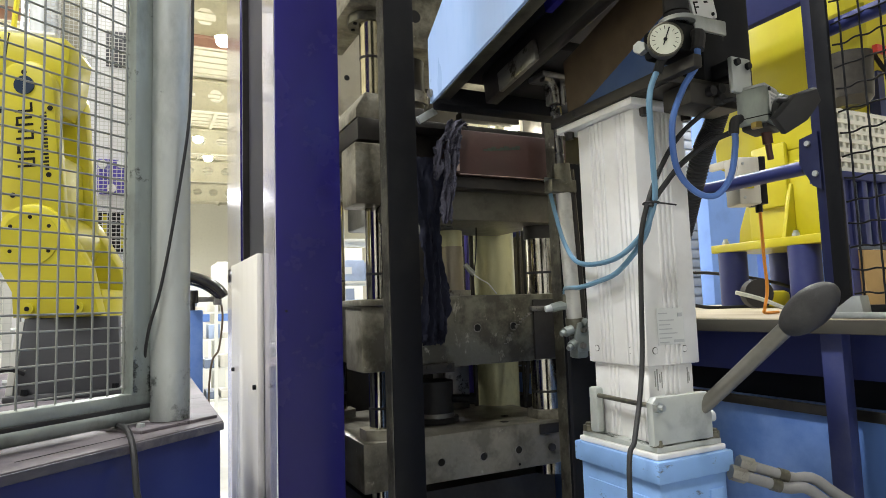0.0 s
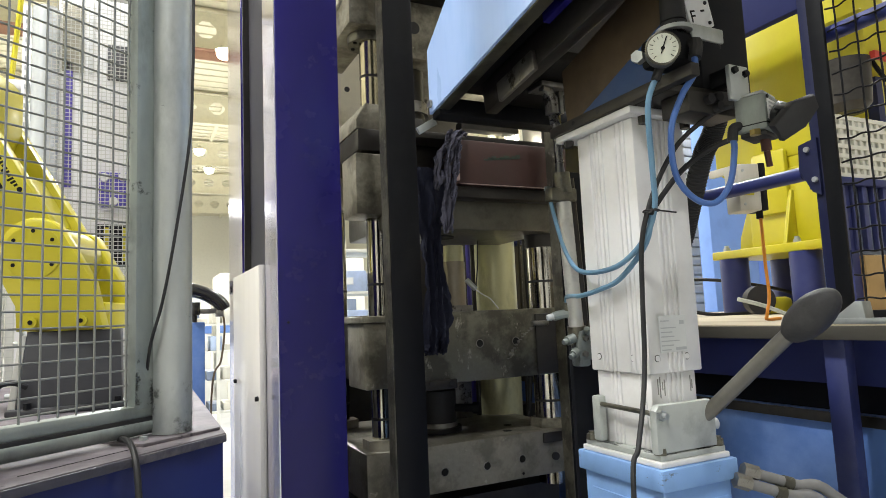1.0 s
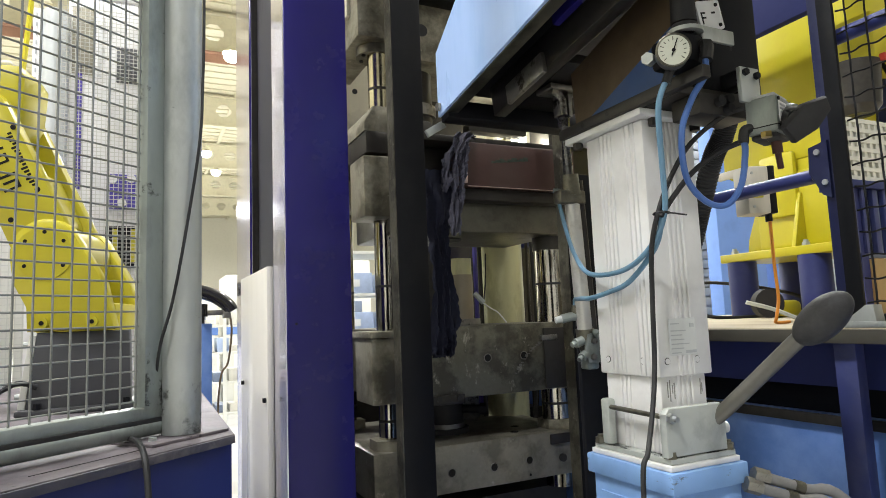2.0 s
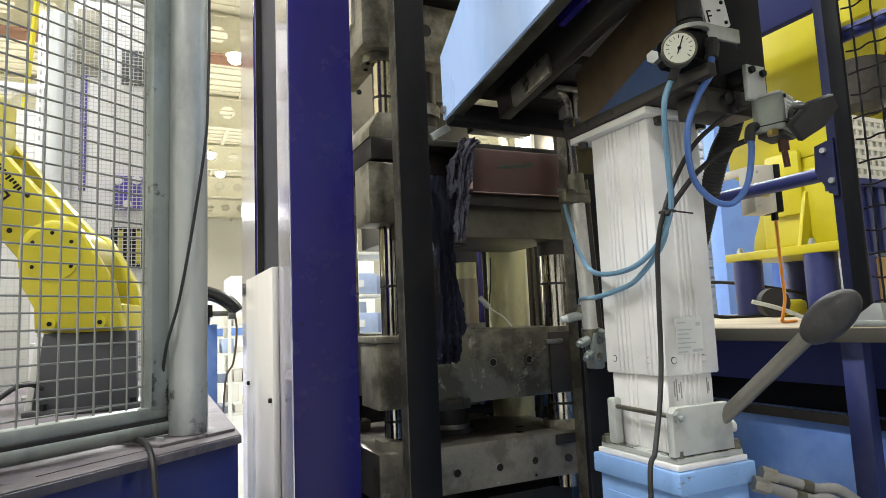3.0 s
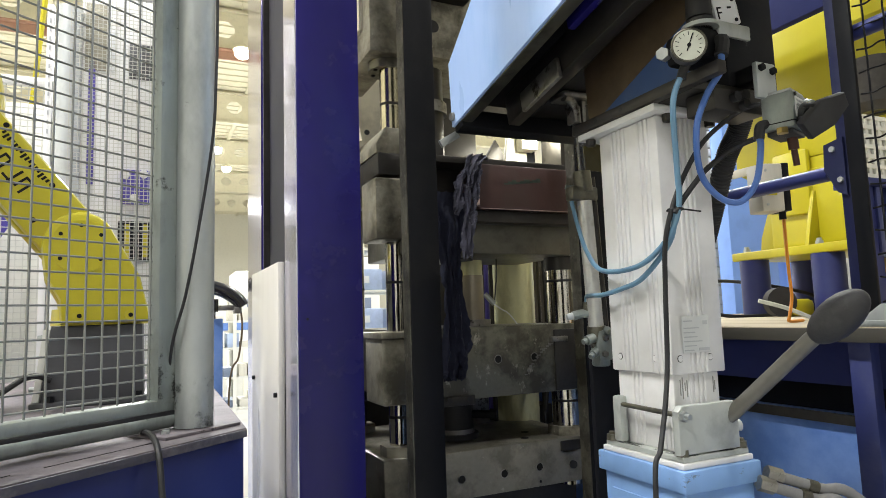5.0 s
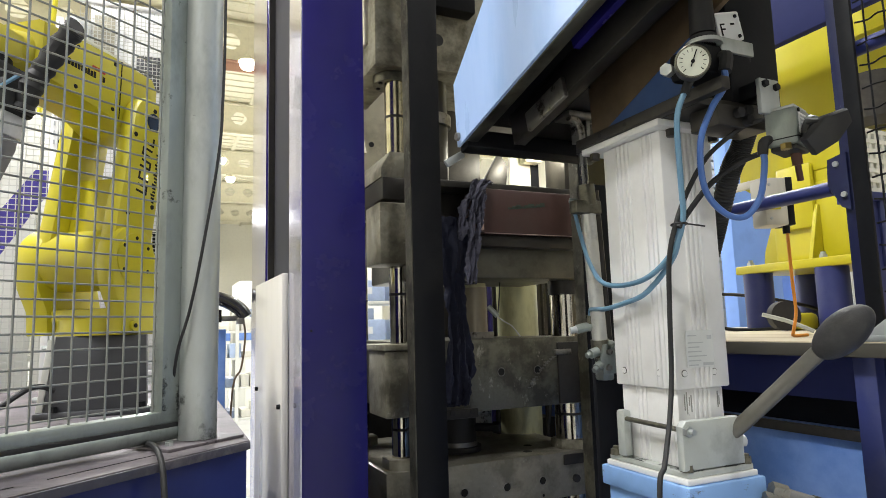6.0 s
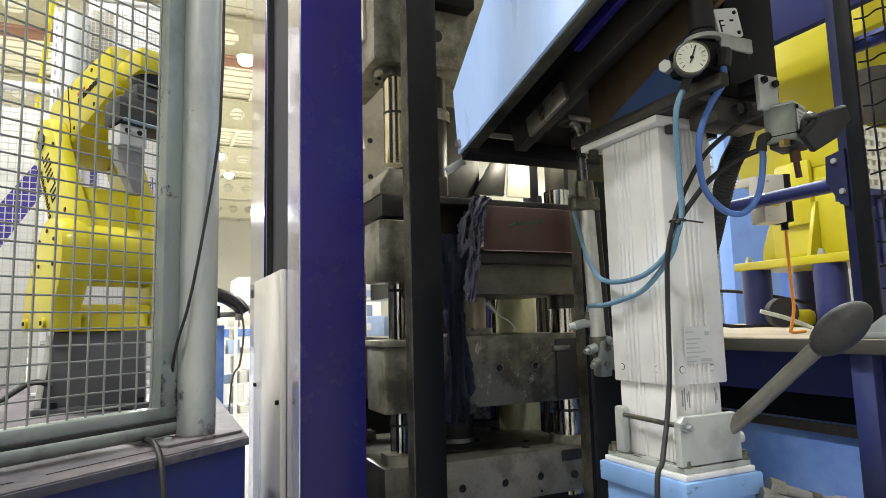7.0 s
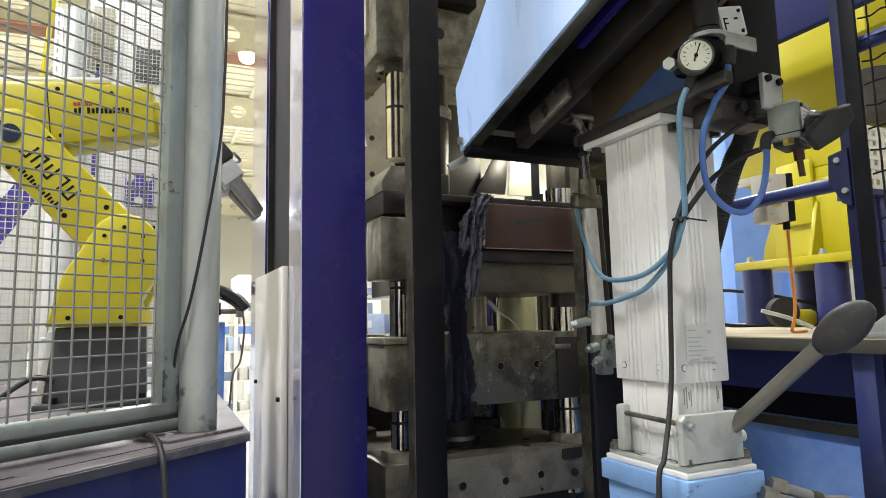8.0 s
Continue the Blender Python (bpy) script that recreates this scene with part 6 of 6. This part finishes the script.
M_navycloth = mat("navy_cloth", (0.016, 0.019, 0.04), 0.95, var=0.3, scale=100, bump=0.5)
RAG2 = rag("dark_cloth", [([(0.70, 1.50, 1.45), (0.70, 1.5, 1.3), (0.705, 1.51, 1.15), (0.715, 1.52, 1.0), (0.715, 1.525, 0.955)], 0.13, 2.5, 1.0),
                          ([(0.72, 1.495, 1.30), (0.725, 1.5, 1.18), (0.74, 1.51, 1.05), (0.735, 1.515, 0.96)], 0.06, 1.8, 3.0)], M_navycloth, "dark navy cloth hanging beside the press plate")


# ---- what moves ----
def motions():
    rest = Vector(THE_PLATE.location)
    walk(THE_PLATE, [(t, pose(rest.x, rest.y, rest.z + d)) for t, d in (
        (0, 0.063), (0.5, 0.058), (1.0, 0.046), (1.5, 0.028), (2.2, 0.008), (2.8, 0.001), (3.0, 0), (4, 0), (8, 0))])
    bed = Vector(THE_BED.location)
    walk(THE_BED, [(t, pose(bed.x, bed.y, bed.z + d)) for t, d in (
        (0, 0.008), (0.5, 0.008), (1.0, 0.0095), (1.5, 0.0125), (2.3, 0.0142), (3.0, 0.0135), (3.5, 0), (4.0, -0.009), (4.6, -0.0118), (5.5, -0.012), (6.5, -0.0115), (8, -0.011))])
    low = Vector(THE_RAM.location)
    walk(THE_RAM, [(t, pose(low.x, low.y, low.z + d)) for t, d in (
        (0, 0.047), (1.5, 0.047), (2.4, 0.044), (3.0, 0.03), (3.5, 0), (4.0, -0.02), (4.6, -0.024), (5.5, -0.025), (6.0, -0.057), (6.5, -0.108), (7.0, -0.113), (8, -0.113))])
    head = Vector(THE_CROSSHEAD.location)
    walk(THE_CROSSHEAD, [(t, pose(head.x, head.y, head.z + d)) for t, d in (
        (0, 0.092), (0.5, 0.085), (1.0, 0.07), (1.5, 0.053), (3.0, 0.018), (3.5, 0), (4.0, -0.01), (5.5, -0.013), (6.5, -0.013), (8, -0.005))])
    walk(THE_ARM, [(t, pose(PIV.x, PIV.y, PIV.z, a)) for t, a in (
        (0, 2.1), (1.5, 2.05), (2.4, 1.8), (3.0, 1.3), (3.5, 0), (4.0, -0.8), (5.5, -0.95), (6.0, -2.2), (6.5, -4.2), (7.0, -4.4), (8, -4.3))])
    slide = Vector(ROD.location)
    walk(ROD, [(t, pose(slide.x - 0.1 * d, slide.y - 0.08 * d, slide.z + d)) for t, d in (
        (0, 0.016), (1.5, 0.016), (2.4, 0.014), (3.0, 0.01), (3.5, 0), (4.0, -0.007), (5.5, -0.009), (6.0, -0.019), (6.5, -0.034), (7.0, -0.036), (8, -0.035))])
    for cloth in (RAG, RAG2):
        walk(cloth, [(t, pose(0, 0, d)) for t, d in (
            (0, 0.047), (1.5, 0.047), (2.4, 0.044), (3.0, 0.03), (3.5, 0), (4.0, -0.02), (4.6, -0.024), (5.5, -0.025), (6.0, -0.057), (6.5, -0.108), (7.0, -0.113), (8, -0.113))])
    # seconds, heading, lean of the upper arm, rise of the forearm, rise of the tool
    joints = ((0.0, 162, 4, 6, -70), (0.3, 162, 25, 0, -70), (0.6, 163, 46, -8, -75), (0.8, 163, 40, -4, -75), (1.0, 163, 30, 0, -70), (1.2, 163, 25, 2, -70),
              (1.5, 164, 21, 5, -70), (1.7, 164, 22, 5, -70), (2.2, 165, 26, 3, -70), (2.8, 166, 33, 0, -70), (3.0, 166, 39, 0, -70), (3.2, 165, 26, 2, -70), (3.5, 164, 9, 6, -70),
              (3.8, 170, 11, 6, -70), (4.0, 178, 20, 2, -70), (4.2, 184, 27, 0, -70), (4.7, 187, 36, -4, -70), (5.3, 188, 40, -4, -70), (5.5, 189, 29, 0, -70), (5.7, 204, 8, 5, -75),
              (5.9, 224, -6, 4, -80), (6.0, 233, -10, 2, -85), (6.2, 243, -17, -3, -85), (6.5, 258, -22, -2, -88), (6.8, 275, -25, 4, -88), (7.0, 297, -32, 13, -86), (7.2, 325, -37, 14, -75),
              (7.4, 344, -40, 12, -72), (7.7, 353, -43, 8, -58), (8.0, 356, -43, 6, -50))
    turns, arms, fores, tools = [], [], [], []
    for t, h, lean, rise, aim in joints:
        hm = Matrix.Rotation(radians(h), 4, "Z")
        turns.append((t, hm))
        at = hm @ Vector((0.05, 0, 0.346))
        arms.append((t, Matrix.Translation(at) @ hm @ Matrix.Rotation(radians(lean), 4, "Y")))
        at = at + hm @ Vector((0.345 * math.sin(radians(lean)), 0, 0.345 * math.cos(radians(lean))))
        fores.append((t, Matrix.Translation(at) @ hm @ Matrix.Rotation(radians(-rise), 4, "Y")))
        r = radians(rise)
        at = at + hm @ Vector((0.345 * math.cos(r) - 0.05 * math.sin(r), 0, 0.345 * math.sin(r) + 0.05 * math.cos(r)))
        tools.append((t, Matrix.Translation(at) @ hm @ Matrix.Rotation(radians(-aim), 4, "Y")))
    walk(TURRET, turns)
    walk(UPPER, arms)
    walk(FORE, fores)
    walk(TOOL, tools)


motions()
